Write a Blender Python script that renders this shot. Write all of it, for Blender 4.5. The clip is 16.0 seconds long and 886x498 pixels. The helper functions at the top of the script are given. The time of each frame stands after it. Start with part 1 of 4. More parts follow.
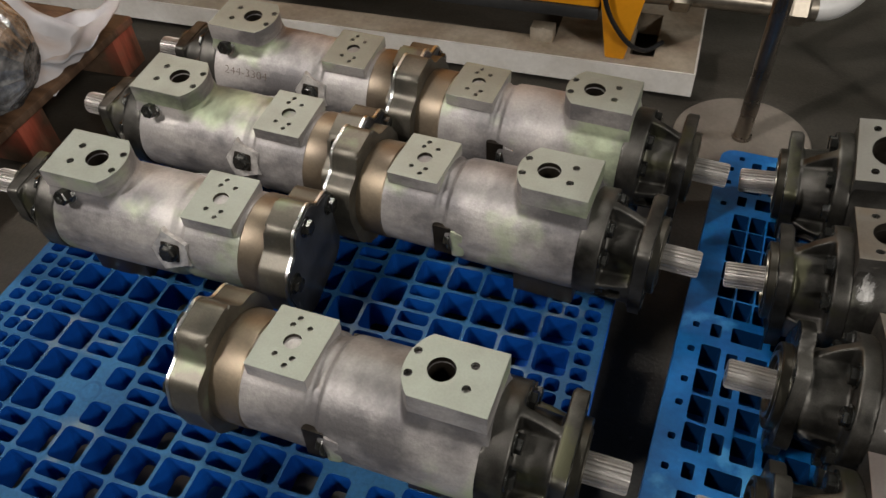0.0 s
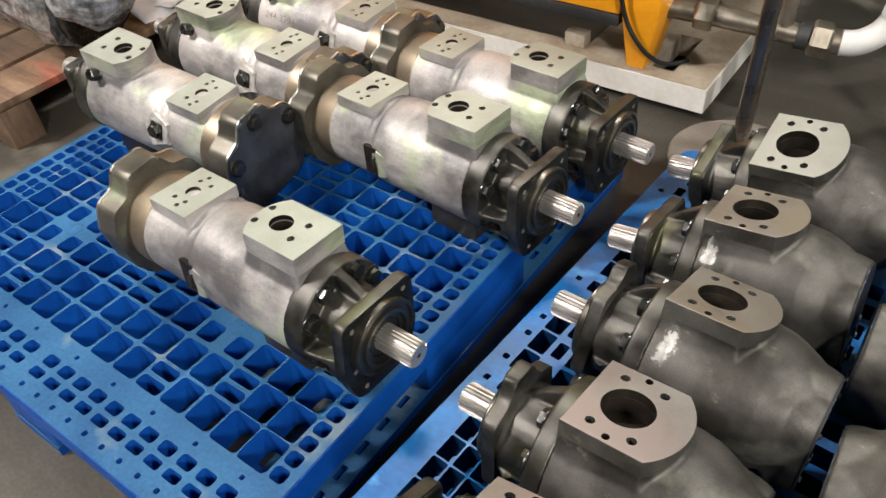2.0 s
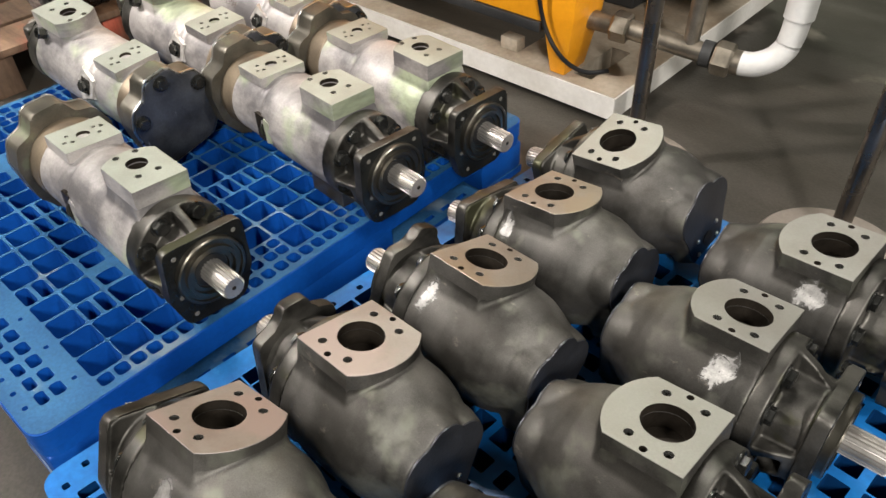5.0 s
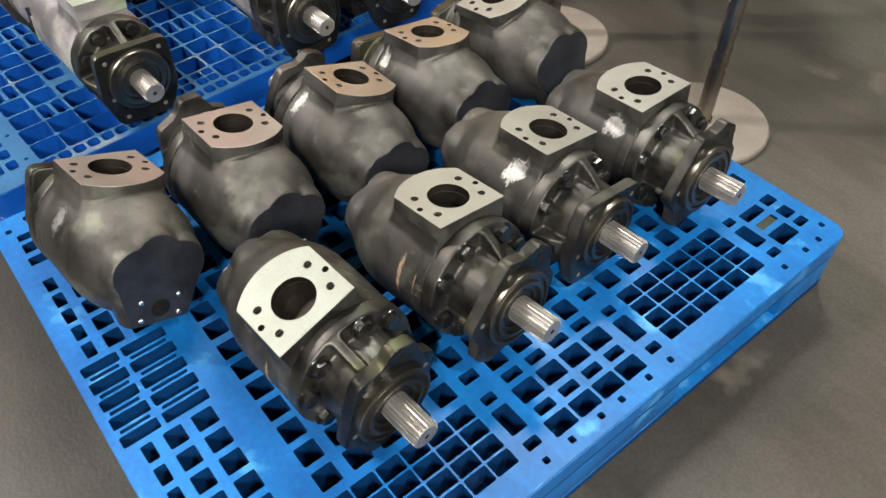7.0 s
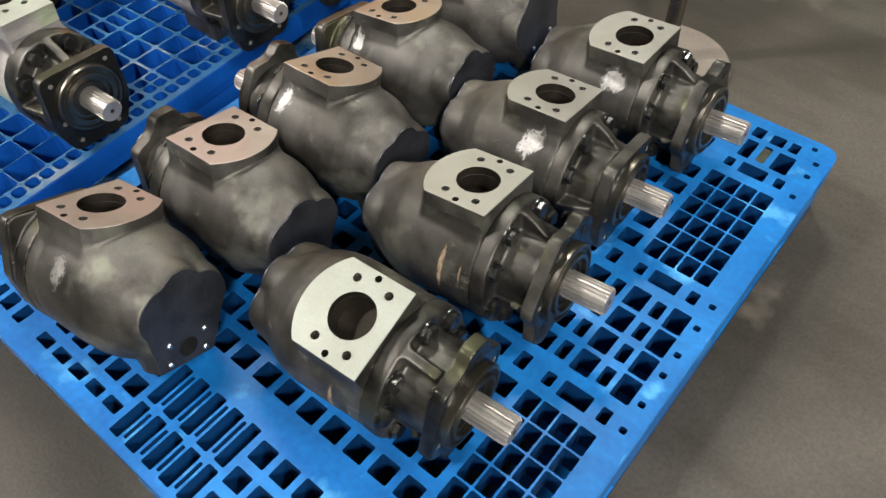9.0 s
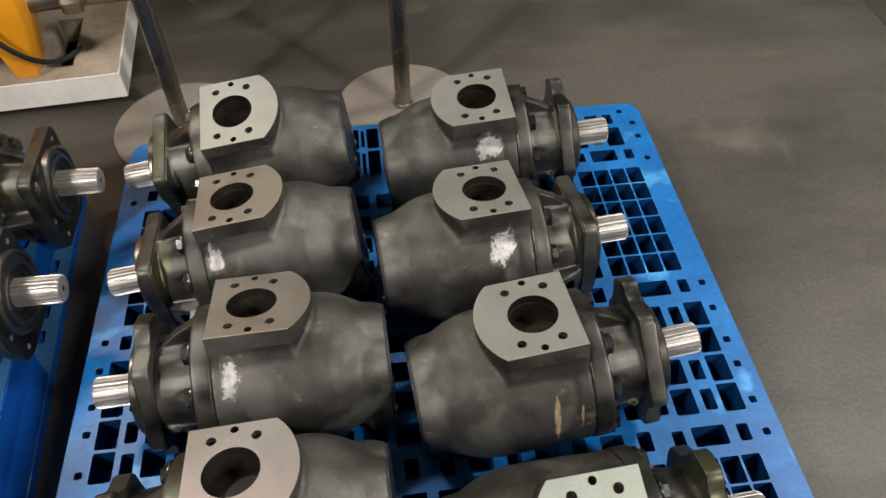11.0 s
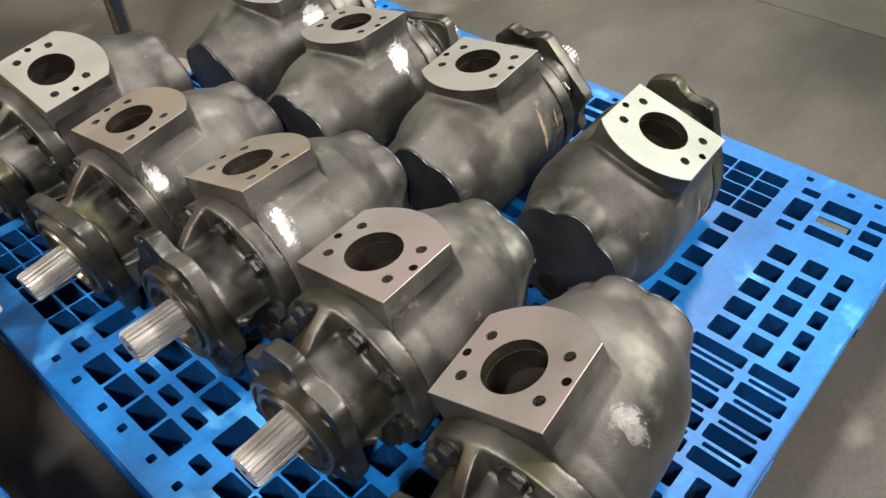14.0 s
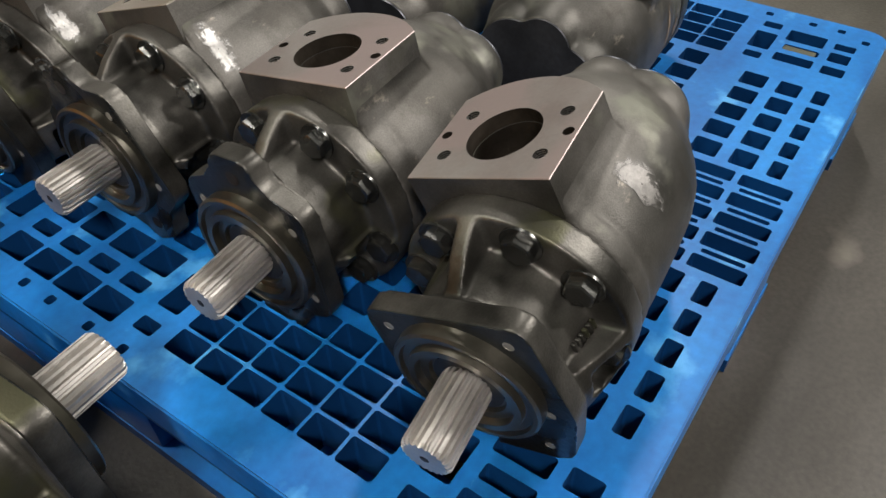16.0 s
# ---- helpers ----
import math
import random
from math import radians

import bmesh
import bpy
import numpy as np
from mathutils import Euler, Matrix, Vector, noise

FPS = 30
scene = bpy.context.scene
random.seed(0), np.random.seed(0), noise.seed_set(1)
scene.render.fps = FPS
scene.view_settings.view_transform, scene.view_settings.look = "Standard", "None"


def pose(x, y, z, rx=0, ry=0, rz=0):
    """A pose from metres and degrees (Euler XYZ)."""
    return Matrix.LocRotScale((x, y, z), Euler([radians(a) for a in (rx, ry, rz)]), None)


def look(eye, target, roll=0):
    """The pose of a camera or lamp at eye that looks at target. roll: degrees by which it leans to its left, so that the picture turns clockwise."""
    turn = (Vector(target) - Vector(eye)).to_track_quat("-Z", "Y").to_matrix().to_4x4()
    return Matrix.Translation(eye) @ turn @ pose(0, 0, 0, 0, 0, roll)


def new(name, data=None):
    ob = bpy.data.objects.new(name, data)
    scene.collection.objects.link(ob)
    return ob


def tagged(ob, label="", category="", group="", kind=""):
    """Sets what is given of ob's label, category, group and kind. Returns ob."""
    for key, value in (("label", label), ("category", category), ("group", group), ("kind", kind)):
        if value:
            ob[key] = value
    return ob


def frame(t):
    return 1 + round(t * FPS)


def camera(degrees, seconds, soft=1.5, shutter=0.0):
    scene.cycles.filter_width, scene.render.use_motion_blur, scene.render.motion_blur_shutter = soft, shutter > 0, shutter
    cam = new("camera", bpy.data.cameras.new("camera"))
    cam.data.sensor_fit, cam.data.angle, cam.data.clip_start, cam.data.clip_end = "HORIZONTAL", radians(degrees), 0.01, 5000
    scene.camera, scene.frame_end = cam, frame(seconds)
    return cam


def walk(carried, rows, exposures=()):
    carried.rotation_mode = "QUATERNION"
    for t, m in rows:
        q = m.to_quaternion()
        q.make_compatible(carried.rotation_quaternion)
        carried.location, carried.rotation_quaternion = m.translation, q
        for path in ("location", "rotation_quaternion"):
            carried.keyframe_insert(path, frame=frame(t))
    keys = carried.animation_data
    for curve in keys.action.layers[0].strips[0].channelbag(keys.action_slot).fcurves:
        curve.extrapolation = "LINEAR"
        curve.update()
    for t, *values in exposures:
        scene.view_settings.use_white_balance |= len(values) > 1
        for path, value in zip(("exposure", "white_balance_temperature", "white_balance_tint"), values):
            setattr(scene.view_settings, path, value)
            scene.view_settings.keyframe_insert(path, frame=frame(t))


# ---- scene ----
cam = camera(61.0, 16.0)
PATH = [
    (0, (-0.037, -0.096, 1.175), (-0.614, 1.123, -0.302), -4.4),
    (0.5, (0.098, -0.085, 1.172), (-0.606, 1.081, -0.292), -4.0),
    (1, (0.278, -0.071, 1.138), (-0.565, 1.045, -0.292), -5.0),
    (1.5, (0.401, -0.114, 1.104), (-0.529, 1.0, -0.272), -4.7),
    (2, (0.478, -0.107, 1.083), (-0.525, 0.987, -0.258), -4.8),
    (2.5, (0.581, -0.034, 0.993), (-0.503, 1.052, -0.29), -4.4),
    (3, (0.634, -0.002, 0.896), (-0.501, 1.107, -0.321), -3.5),
    (5.5, (0.948, 0.024, 1.114), (-0.146, 1.027, -0.227), -2.1),
    (6, (1.055, 0.002, 1.11), (-0.008, 0.988, -0.268), -1.5),
    (6.5, (1.177, 0.01, 1.122), (0.134, 0.935, -0.312), -0.7),
    (7, (1.278, 0.045, 1.127), (0.216, 0.891, -0.342), -0.6),
    (7.5, (1.315, 0.038, 1.125), (0.256, 0.864, -0.356), 0.0),
    (8, (1.278, 0.024, 1.128), (0.289, 0.899, -0.374), 0.7),
    (8.5, (1.181, -0.036, 1.134), (0.267, 0.896, -0.382), -0.2),
    (9, (1.096, -0.044, 1.124), (0.267, 0.917, -0.422), -1.6),
    (9.5, (1.006, 0.001, 1.095), (0.315, 1.036, -0.47), -3.0),
    (10, (0.901, 0.007, 1.103), (0.427, 1.176, -0.449), -2.7),
    (10.2, (0.812, -0.003, 1.113), (0.466, 1.227, -0.426), -1.8),
    (12.3, (0.17, 0.096, 1.131), (0.829, 1.245, -0.367), -3.1),
    (12.5, (0.153, 0.071, 1.113), (0.86, 1.184, -0.39), -3.2),
    (13, (0.062, -0.023, 1.074), (0.884, 1.02, -0.422), -2.2),
    (13.5, (0.001, -0.045, 1.021), (0.928, 0.962, -0.438), -2.0),
    (14, (-0.081, -0.039, 0.895), (0.975, 0.95, -0.486), -1.9),
    (14.5, (-0.12, -0.04, 0.783), (1.012, 0.919, -0.559), -2.2),
    (15, (-0.146, -0.037, 0.738), (1.014, 0.873, -0.614), -2.4),
    (15.5, (-0.151, -0.041, 0.723), (1.009, 0.827, -0.655), -2.3),
    (16, (-0.156, -0.043, 0.706), (0.991, 0.797, -0.701), -2.2),
]
# the camera's own exposure, in stops
EXPOSURES = [(0.0, -1.12), (0.5, -0.86), (1.0, -0.74), (1.5, -0.26), (2.0, 0.02), (2.5, 0.16), (3.0, 0.16), (5.5, 0.12), (6.0, 0.1), (6.5, -0.15), (7.0, 0.26), (8.0, 0.26), (9.0, 0.2), (9.5, 0.08), (10.0, 0.04),
             (12.5, -0.7), (13.0, -0.56), (13.5, 0.22), (14.0, 0.54), (14.5, 0.24), (15.0, -0.1), (15.5, -0.08), (16.0, -0.04)]
walk(cam, [(t, look(eye, target, roll)) for t, eye, target, roll in PATH], EXPOSURES)

# ---- light ----
world = bpy.data.worlds.new("hall_air")
scene.world = world
world.use_nodes = True
world.node_tree.nodes["Background"].inputs[0].default_value = (0.6, 0.62, 0.58, 1)
world.node_tree.nodes["Background"].inputs[1].default_value = 0.006


def area_lamp(x, y, z, sx, sy, watts, colour, target=None, spread=180):
    d = bpy.data.lights.new("unseen_lamp", "AREA")
    d.shape, d.size, d.size_y, d.energy, d.color = "RECTANGLE", sx, sy, watts, colour
    d.spread = radians(spread)
    ob = new("unseen_lamp", d)
    ob.matrix_world = look((x, y, z), target or (x, y + 0.001, 0))
    return ob


area_lamp(-2.7, 4.2, 7.2, 1.6, 0.4, 340, (1.0, 0.96, 0.9), (0.3, 0.5, 0))
area_lamp(4.6, 2.2, 6.2, 0.4, 1.6, 320, (1.0, 0.96, 0.9), (0.8, 0.6, 0))
area_lamp(5.0, -3.6, 4.8, 0.4, 1.8, 540, (1.0, 0.955, 0.9), (0.2, 0.6, 0))
# added fill lamp, narrowed onto the silver pumps to brighten their near sides
area_lamp(-3.4, -2.9, 5.6, 0.4, 1.6, 60, (1.0, 0.94, 0.89), (-1.2, 0.6, 0), 50)
# added green lamp that tints the pump tops; no such source is known
area_lamp(-3.8, 5.4, 5.8, 0.4, 2.4, 110, (0.78, 1.0, 0.66), (-0.4, 0.8, 0))

# ---- materials ----
def material(name, colour, rough=0.5, metal=0.0, vary=0.2, scale=12.0, grain=120.0, bump=0.15, colour2=None, rough_vary=0.15,
             spots=None, spot_scale=30.0, spot_at=0.62, coat=0.0, gloss=0.4, smear=None, scuffs=None):
    """A surface with two scales of variation: broad stains and fine grain, and spots of another colour where given."""
    m = bpy.data.materials.new(name)
    m.use_nodes = True
    n, l = m.node_tree.nodes, m.node_tree.links
    b = n["Principled BSDF"]
    tc = n.new("ShaderNodeTexCoord")
    info = n.new("ShaderNodeObjectInfo")
    shift = n.new("ShaderNodeVectorMath")
    shift.operation = "ADD"
    l.new(tc.outputs["Object"], shift.inputs[0])
    l.new(info.outputs["Random"], shift.inputs[1])
    big, small = n.new("ShaderNodeTexNoise"), n.new("ShaderNodeTexNoise")
    for t, s, d in ((big, scale, 5.0), (small, grain, 3.0)):
        t.inputs["Scale"].default_value, t.inputs["Detail"].default_value = s, d
        l.new(shift.outputs[0], t.inputs["Vector"])
    ramp = n.new("ShaderNodeValToRGB")
    c1 = colour
    c2 = colour2 or tuple(c * (1 - vary * 1.6) for c in colour)
    ramp.color_ramp.elements[0].color = (*c2, 1)
    ramp.color_ramp.elements[1].color = (*c1, 1)
    ramp.color_ramp.elements[0].position, ramp.color_ramp.elements[1].position = 0.36, 0.64
    l.new(big.outputs["Fac"], ramp.inputs["Fac"])
    fine = n.new("ShaderNodeMixRGB")
    fine.blend_type = "MULTIPLY"
    fine.inputs[0].default_value = min(1.0, vary * 1.5)
    l.new(ramp.outputs["Color"], fine.inputs[1])
    l.new(small.outputs["Fac"], fine.inputs[2])
    out = fine.outputs[0]
    if spots:
        sp = n.new("ShaderNodeTexNoise")
        sp.inputs["Scale"].default_value, sp.inputs["Detail"].default_value = spot_scale, 6.0
        l.new(shift.outputs[0], sp.inputs["Vector"])
        edge = n.new("ShaderNodeValToRGB")
        edge.color_ramp.elements[0].position, edge.color_ramp.elements[1].position = spot_at, spot_at + 0.08
        l.new(sp.outputs["Fac"], edge.inputs["Fac"])
        mix = n.new("ShaderNodeMixRGB")
        l.new(edge.outputs["Color"], mix.inputs[0])
        l.new(out, mix.inputs[1])
        mix.inputs[2].default_value = (*spots, 1)
        out = mix.outputs[0]
    if scuffs:
        tint, along, start = scuffs
        mp, sn, sr, sm = n.new("ShaderNodeMapping"), n.new("ShaderNodeTexNoise"), n.new("ShaderNodeMapRange"), n.new("ShaderNodeMixRGB")
        mp.inputs["Scale"].default_value = along
        l.new(shift.outputs[0], mp.inputs["Vector"])
        l.new(mp.outputs[0], sn.inputs["Vector"])
        sn.inputs["Scale"].default_value, sn.inputs["Detail"].default_value, sn.inputs["Roughness"].default_value = 1.0, 8.0, 0.7
        sr.inputs["From Min"].default_value, sr.inputs["From Max"].default_value, sr.inputs["To Max"].default_value = start, start + 0.1, 0.8
        l.new(sn.outputs["Fac"], sr.inputs["Value"])
        l.new(sr.outputs[0], sm.inputs[0])
        l.new(out, sm.inputs[1])
        sm.inputs[2].default_value = (*tint, 1)
        out = sm.outputs[0]
    if smear:
        stretch, dark, turn = smear
        mp, sn, sr, sm = n.new("ShaderNodeMapping"), n.new("ShaderNodeTexNoise"), n.new("ShaderNodeValToRGB"), n.new("ShaderNodeMixRGB")
        mp.inputs["Scale"].default_value = stretch
        mp.inputs["Rotation"].default_value = (turn, 0.0, 0.0)
        l.new(shift.outputs[0], mp.inputs["Vector"])
        l.new(mp.outputs[0], sn.inputs["Vector"])
        sn.inputs["Scale"].default_value, sn.inputs["Detail"].default_value, sn.inputs["Roughness"].default_value = 1.0, 5.0, 0.62
        sr.color_ramp.elements[0].position, sr.color_ramp.elements[1].position = 0.4, 0.58
        sr.color_ramp.elements[0].color = (*dark, 1)
        sr.color_ramp.elements[1].color = (1, 1, 1, 1)
        l.new(sn.outputs["Fac"], sr.inputs["Fac"])
        sm.blend_type = "MULTIPLY"
        sm.inputs[0].default_value = 1.0
        l.new(out, sm.inputs[1])
        l.new(sr.outputs[0], sm.inputs[2])
        out = sm.outputs[0]
    l.new(out, b.inputs["Base Color"])
    b.inputs["Metallic"].default_value = metal
    b.inputs["Coat Weight"].default_value = coat
    b.inputs["Specular IOR Level"].default_value = gloss
    rr = n.new("ShaderNodeMapRange")
    rr.inputs["To Min"].default_value, rr.inputs["To Max"].default_value = max(0.03, rough - rough_vary), min(1, rough + rough_vary)
    l.new(big.outputs["Fac"], rr.inputs["Value"])
    l.new(rr.outputs[0], b.inputs["Roughness"])
    if bump:
        bp = n.new("ShaderNodeBump")
        bp.inputs["Strength"].default_value, bp.inputs["Distance"].default_value = bump, 0.002
        l.new(small.outputs["Fac"], bp.inputs["Height"])
        l.new(bp.outputs[0], b.inputs["Normal"])
    return m


def thread_steel():
    """Bright threads in a tapped hole, with the shade of the grooves painted as dark bands between them."""
    m = material("shade_banded_thread", (0.88, 0.87, 0.83), 0.3, 0.9, 0.2, 200, 600, 0.2)
    n, l = m.node_tree.nodes, m.node_tree.links
    tc, wave, ramp = n.new("ShaderNodeTexCoord"), n.new("ShaderNodeTexWave"), n.new("ShaderNodeValToRGB")
    wave.bands_direction = "Z"
    wave.inputs["Scale"].default_value = 170.0
    ramp.color_ramp.elements[0].color, ramp.color_ramp.elements[1].color = (0.015, 0.013, 0.01, 1), (0.75, 0.74, 0.7, 1)
    ramp.color_ramp.elements[0].position, ramp.color_ramp.elements[1].position = 0.5, 0.95
    l.new(tc.outputs["Object"], wave.inputs["Vector"])
    l.new(wave.outputs["Fac"], ramp.inputs["Fac"])
    l.new(ramp.outputs["Color"], n["Principled BSDF"].inputs["Base Color"])
    return m


def ground_patch(colour, metal, rough):
    """Bright ground metal or a painted highlight that breaks up into the casting round it towards its rim."""
    m = material("ground_iron_or_highlight", colour, rough, metal, 0.3, 60, 400, 0.2)
    n, l = m.node_tree.nodes, m.node_tree.links
    fade, grit, tc = n.new("ShaderNodeAttribute"), n.new("ShaderNodeTexNoise"), n.new("ShaderNodeTexCoord")
    fade.attribute_name = "fade"
    grit.inputs["Scale"].default_value, grit.inputs["Detail"].default_value, grit.inputs["Roughness"].default_value = 42.0, 9.0, 0.68
    grit.inputs["Distortion"].default_value = 2.2
    l.new(tc.outputs["Object"], grit.inputs["Vector"])
    add = n.new("ShaderNodeMath")
    add.operation = "MULTIPLY_ADD"
    l.new(fade.outputs["Fac"], add.inputs[0])
    add.inputs[1].default_value = 0.75
    l.new(grit.outputs["Fac"], add.inputs[2])
    edge = n.new("ShaderNodeMapRange")
    edge.interpolation_type = "SMOOTHSTEP"
    edge.inputs["From Min"].default_value, edge.inputs["From Max"].default_value = 0.8, 1.04
    l.new(add.outputs[0], edge.inputs["Value"])
    l.new(edge.outputs[0], n["Principled BSDF"].inputs["Alpha"])
    return m


CAST = material("cast_iron", (0.188, 0.177, 0.163), 0.53, 0.74, 0.38, 8, 700, 0.16, (0.08, 0.077, 0.07), 0.15, (0.17, 0.17, 0.143), 12.0, 0.55, scuffs=((0.36, 0.32, 0.27), (16, 26, 26), 0.61), smear=((10, 10, 10), (0.6, 0.59, 0.57), 0.3))
FOOT_IRON = material("turned_iron", (0.17, 0.155, 0.135), 0.32, 0.85, 0.2, 9, 200, 0.1, (0.09, 0.085, 0.072))
COVER = material("front_cover_iron", (0.148, 0.14, 0.126), 0.42, 0.76, 0.3, 16, 520, 0.12, (0.03, 0.0285, 0.025), 0.12, (0.075, 0.074, 0.046), 12.0, 0.58)
SILVER = material("silver_casting", (0.6, 0.56, 0.535), 0.5, 0.4, 0.22, 7, 260, 0.2, (0.43, 0.405, 0.39), 0.1, (0.44, 0.49, 0.34), 6.0, 0.55, smear=((6, 3, 9), (0.38, 0.38, 0.4), 0.5), scuffs=((0.85, 0.83, 0.8), (10, 26, 26), 0.7))
MACHINED = material("machined_steel", (0.29, 0.282, 0.256), 0.56, 0.6, 0.12, 14, 300, 0.06, (0.255, 0.24, 0.214), 0.06)
MACHINED2 = material("milled_face", (0.39, 0.415, 0.365), 0.53, 0.52, 0.12, 14, 300, 0.06, (0.33, 0.345, 0.3), 0.06)
# near-black puts the shade inside bores, holes and recesses into the colour
HOLE_SHADE = material("hole_shade", (0.05, 0.04, 0.03), 0.5, 0.6, 0.3, 20, 200, 0.2)
SHAFT = material("ground_shaft_steel", (0.56, 0.53, 0.5), 0.42, 0.8, 0.15, 30, 300, 0.08, None, 0.08)
OXIDE = material("black_oxide", (0.1, 0.1, 0.095), 0.24, 0.85, 0.2, 30, 300, 0.1)
OILED = material("oiled_dark_face", (0.045, 0.047, 0.045), 0.3, 0.6, 0.3, 14, 200, 0.15)
RUBBER = material("black_rubber", (0.012, 0.012, 0.012), 0.55, 0.0, 0.2, 20, 200, 0.1)
BRIGHT = material("bright_metal", (0.8, 0.8, 0.78), 0.3, 1.0, 0.1, 40, 300, 0.3)
# darker copy of the pallet blue; shade inside the grid cells is painted in
BLUE_B_SHADE = material("shaded_blue_plastic", (0.002, 0.046, 0.165), 0.5, 0.0, 0.2, 5, 90, 0.1, (0.002, 0.032, 0.115), 0.1, gloss=0.25)
BLUE_A = material("blue_worn_plastic", (0.003, 0.085, 0.4), 0.5, 0.0, 0.25, 6, 90, 0.06, (0.002, 0.055, 0.29), 0.1, gloss=0.25)
BLUE_TOP = material("scuffed_blue_top", (0.035, 0.14, 0.3), 0.5, 0.0, 0.35, 6, 160, 0.2, (0.02, 0.085, 0.21), 0.14, (0.12, 0.17, 0.22), 7.0, 0.58, 0.0, 0.25, scuffs=((0.3, 0.35, 0.37), (20, 30, 20), 0.67))
CONCRETE = material("concrete_floor", (0.115, 0.103, 0.087), 0.42, 0.0, 0.4, 1.6, 150, 0.3, (0.055, 0.05, 0.042), 0.15, (0.125, 0.112, 0.094), 5.0, 0.64, smear=((2.2, 7.0, 3.0), (0.72, 0.71, 0.68), 0.0), scuffs=((0.2, 0.185, 0.16), (38, 38, 38), 0.7))
WHITE = material("white_paint", (0.72, 0.7, 0.66), 0.45, 0.0, 0.15, 6, 80, 0.1, (0.58, 0.55, 0.5))
DIRTY = material("dirty_cream_paint", (0.42, 0.36, 0.28), 0.6, 0.0, 0.3, 7, 80, 0.2, (0.26, 0.2, 0.14))
ORANGE = material("orange_enamel", (0.85, 0.36, 0.015), 0.35, 0.0, 0.1, 5, 80, 0.05, (0.75, 0.29, 0.012), 0.08)
PVC = material("white_pipe_plastic", (0.75, 0.74, 0.72), 0.4, 0.0, 0.1, 8, 80, 0.05)
BRASS = material("dull_fitting_metal", (0.42, 0.37, 0.3), 0.4, 0.9, 0.2, 20, 150, 0.15)
POLE = material("brushed_pole_steel", (0.34, 0.3, 0.26), 0.28, 0.95, 0.15, 12, 200, 0.05)
DISC = material("painted_base_disc", (0.25, 0.22, 0.185), 0.55, 0.0, 0.2, 8, 120, 0.1, (0.18, 0.155, 0.13))
CABLE = material("black_cable", (0.012, 0.012, 0.014), 0.45, 0.0, 0.1)
DARKSTEEL = material("dark_machine_steel", (0.05, 0.05, 0.05), 0.5, 0.3, 0.2, 8, 80, 0.15)
WALLGREY = material("hall_wall_paint", (0.085, 0.1, 0.075), 0.7, 0.0, 0.15, 2, 40, 0.1)
THREAD = thread_steel()
GROUND_PATCH = ground_patch((0.68, 0.66, 0.635), 0.3, 0.42)
MAT = material("dark_floor_mat", (0.066, 0.064, 0.048), 0.42, 0.0, 0.3, 3, 90, 0.2, (0.045, 0.044, 0.032))
WOOD = material("reddish_board", (0.26, 0.16, 0.1), 0.6, 0.0, 0.3, 4, 60, 0.3, (0.13, 0.085, 0.055), 0.1, (0.36, 0.085, 0.05), 2.5, 0.55, smear=((3, 22, 3), (0.5, 0.47, 0.45), 0.0))
PAPER = material("white_wrapping_sheet", (0.62, 0.62, 0.65), 0.6, 0.0, 0.1, 5, 60, 0.1)
INK = material("brown_marker_ink", (0.1, 0.06, 0.035), 0.6, 0.0, 0.1)
TAG = material("faded_tag", (0.07, 0.072, 0.045), 0.6, 0.0, 0.2, 40, 200, 0.2)
FILM = material("crumpled_clear_film", (0.85, 0.86, 0.86), 0.16, 0.55, 0.5, 30, 110, 1.0, (0.2, 0.2, 0.2), 0.06)
PILOT_STEEL = material("dark_turned_steel", (0.2, 0.185, 0.155), 0.3, 0.9, 0.2, 9, 200, 0.06, (0.12, 0.11, 0.09), 0.06)
CAPFACE = material("oily_grey_cap_face", (0.17, 0.18, 0.2), 0.34, 0.7, 0.25, 10, 200, 0.15, (0.06, 0.064, 0.075), 0.1, scuffs=((0.5, 0.5, 0.5), (20, 30, 12), 0.63))
STAR = material("bright_chipped_casting", (0.85, 0.82, 0.78), 0.35, 0.5, 0.3, 60, 200, 0.5, (0.55, 0.52, 0.5))
# highlight on one pump's side, painted as a pale broken patch
HIGHLIGHT_PATCH = ground_patch((0.33, 0.315, 0.3), 0.4, 0.5)
CAPSIDE = material("machined_cap_iron", (0.2, 0.18, 0.145), 0.42, 0.65, 0.25, 12, 300, 0.12, (0.085, 0.08, 0.066), 0.12, (0.2, 0.22, 0.15), 12.0, 0.6)
# light copy of the pallet blue for its lit, scuffed faces
BLUE_B_LIT = material("lit_scuffed_blue", (0.008, 0.205, 0.6), 0.44, 0.0, 0.3, 5, 90, 0.12, (0.006, 0.15, 0.47), 0.12, (0.06, 0.29, 0.62), 13.0, 0.6, 0.0, 0.4, scuffs=((0.3, 0.46, 0.62), (14, 40, 20), 0.69), smear=((4, 11, 4), (0.7, 0.74, 0.8), 0.0))
REARFACE = material("oily_rear_face", (0.07, 0.073, 0.085), 0.4, 0.6, 0.3, 14, 200, 0.12)
RUST_LINE = ground_patch((0.42, 0.31, 0.21), 0.1, 0.6)
# milled steel with a red reflection painted in as tint and spots
MACHINED_RED_SHEEN = material("steel_red_sheen", (0.3, 0.275, 0.26), 0.46, 0.65, 0.12, 14, 300, 0.06, (0.25, 0.213, 0.2), 0.06, (0.29, 0.236, 0.226), 9.0, 0.5)
# milled steel; the orange machine's reflection is painted in as brownish tint
MACHINED_ORANGE_SHEEN = material("steel_orange_sheen", (0.3, 0.272, 0.235), 0.45, 0.6, 0.15, 14, 300, 0.08, (0.245, 0.205, 0.165), 0.08, (0.26, 0.216, 0.168), 11.0, 0.5)


# ---- mesh helpers ----
from mathutils.bvhtree import BVHTree


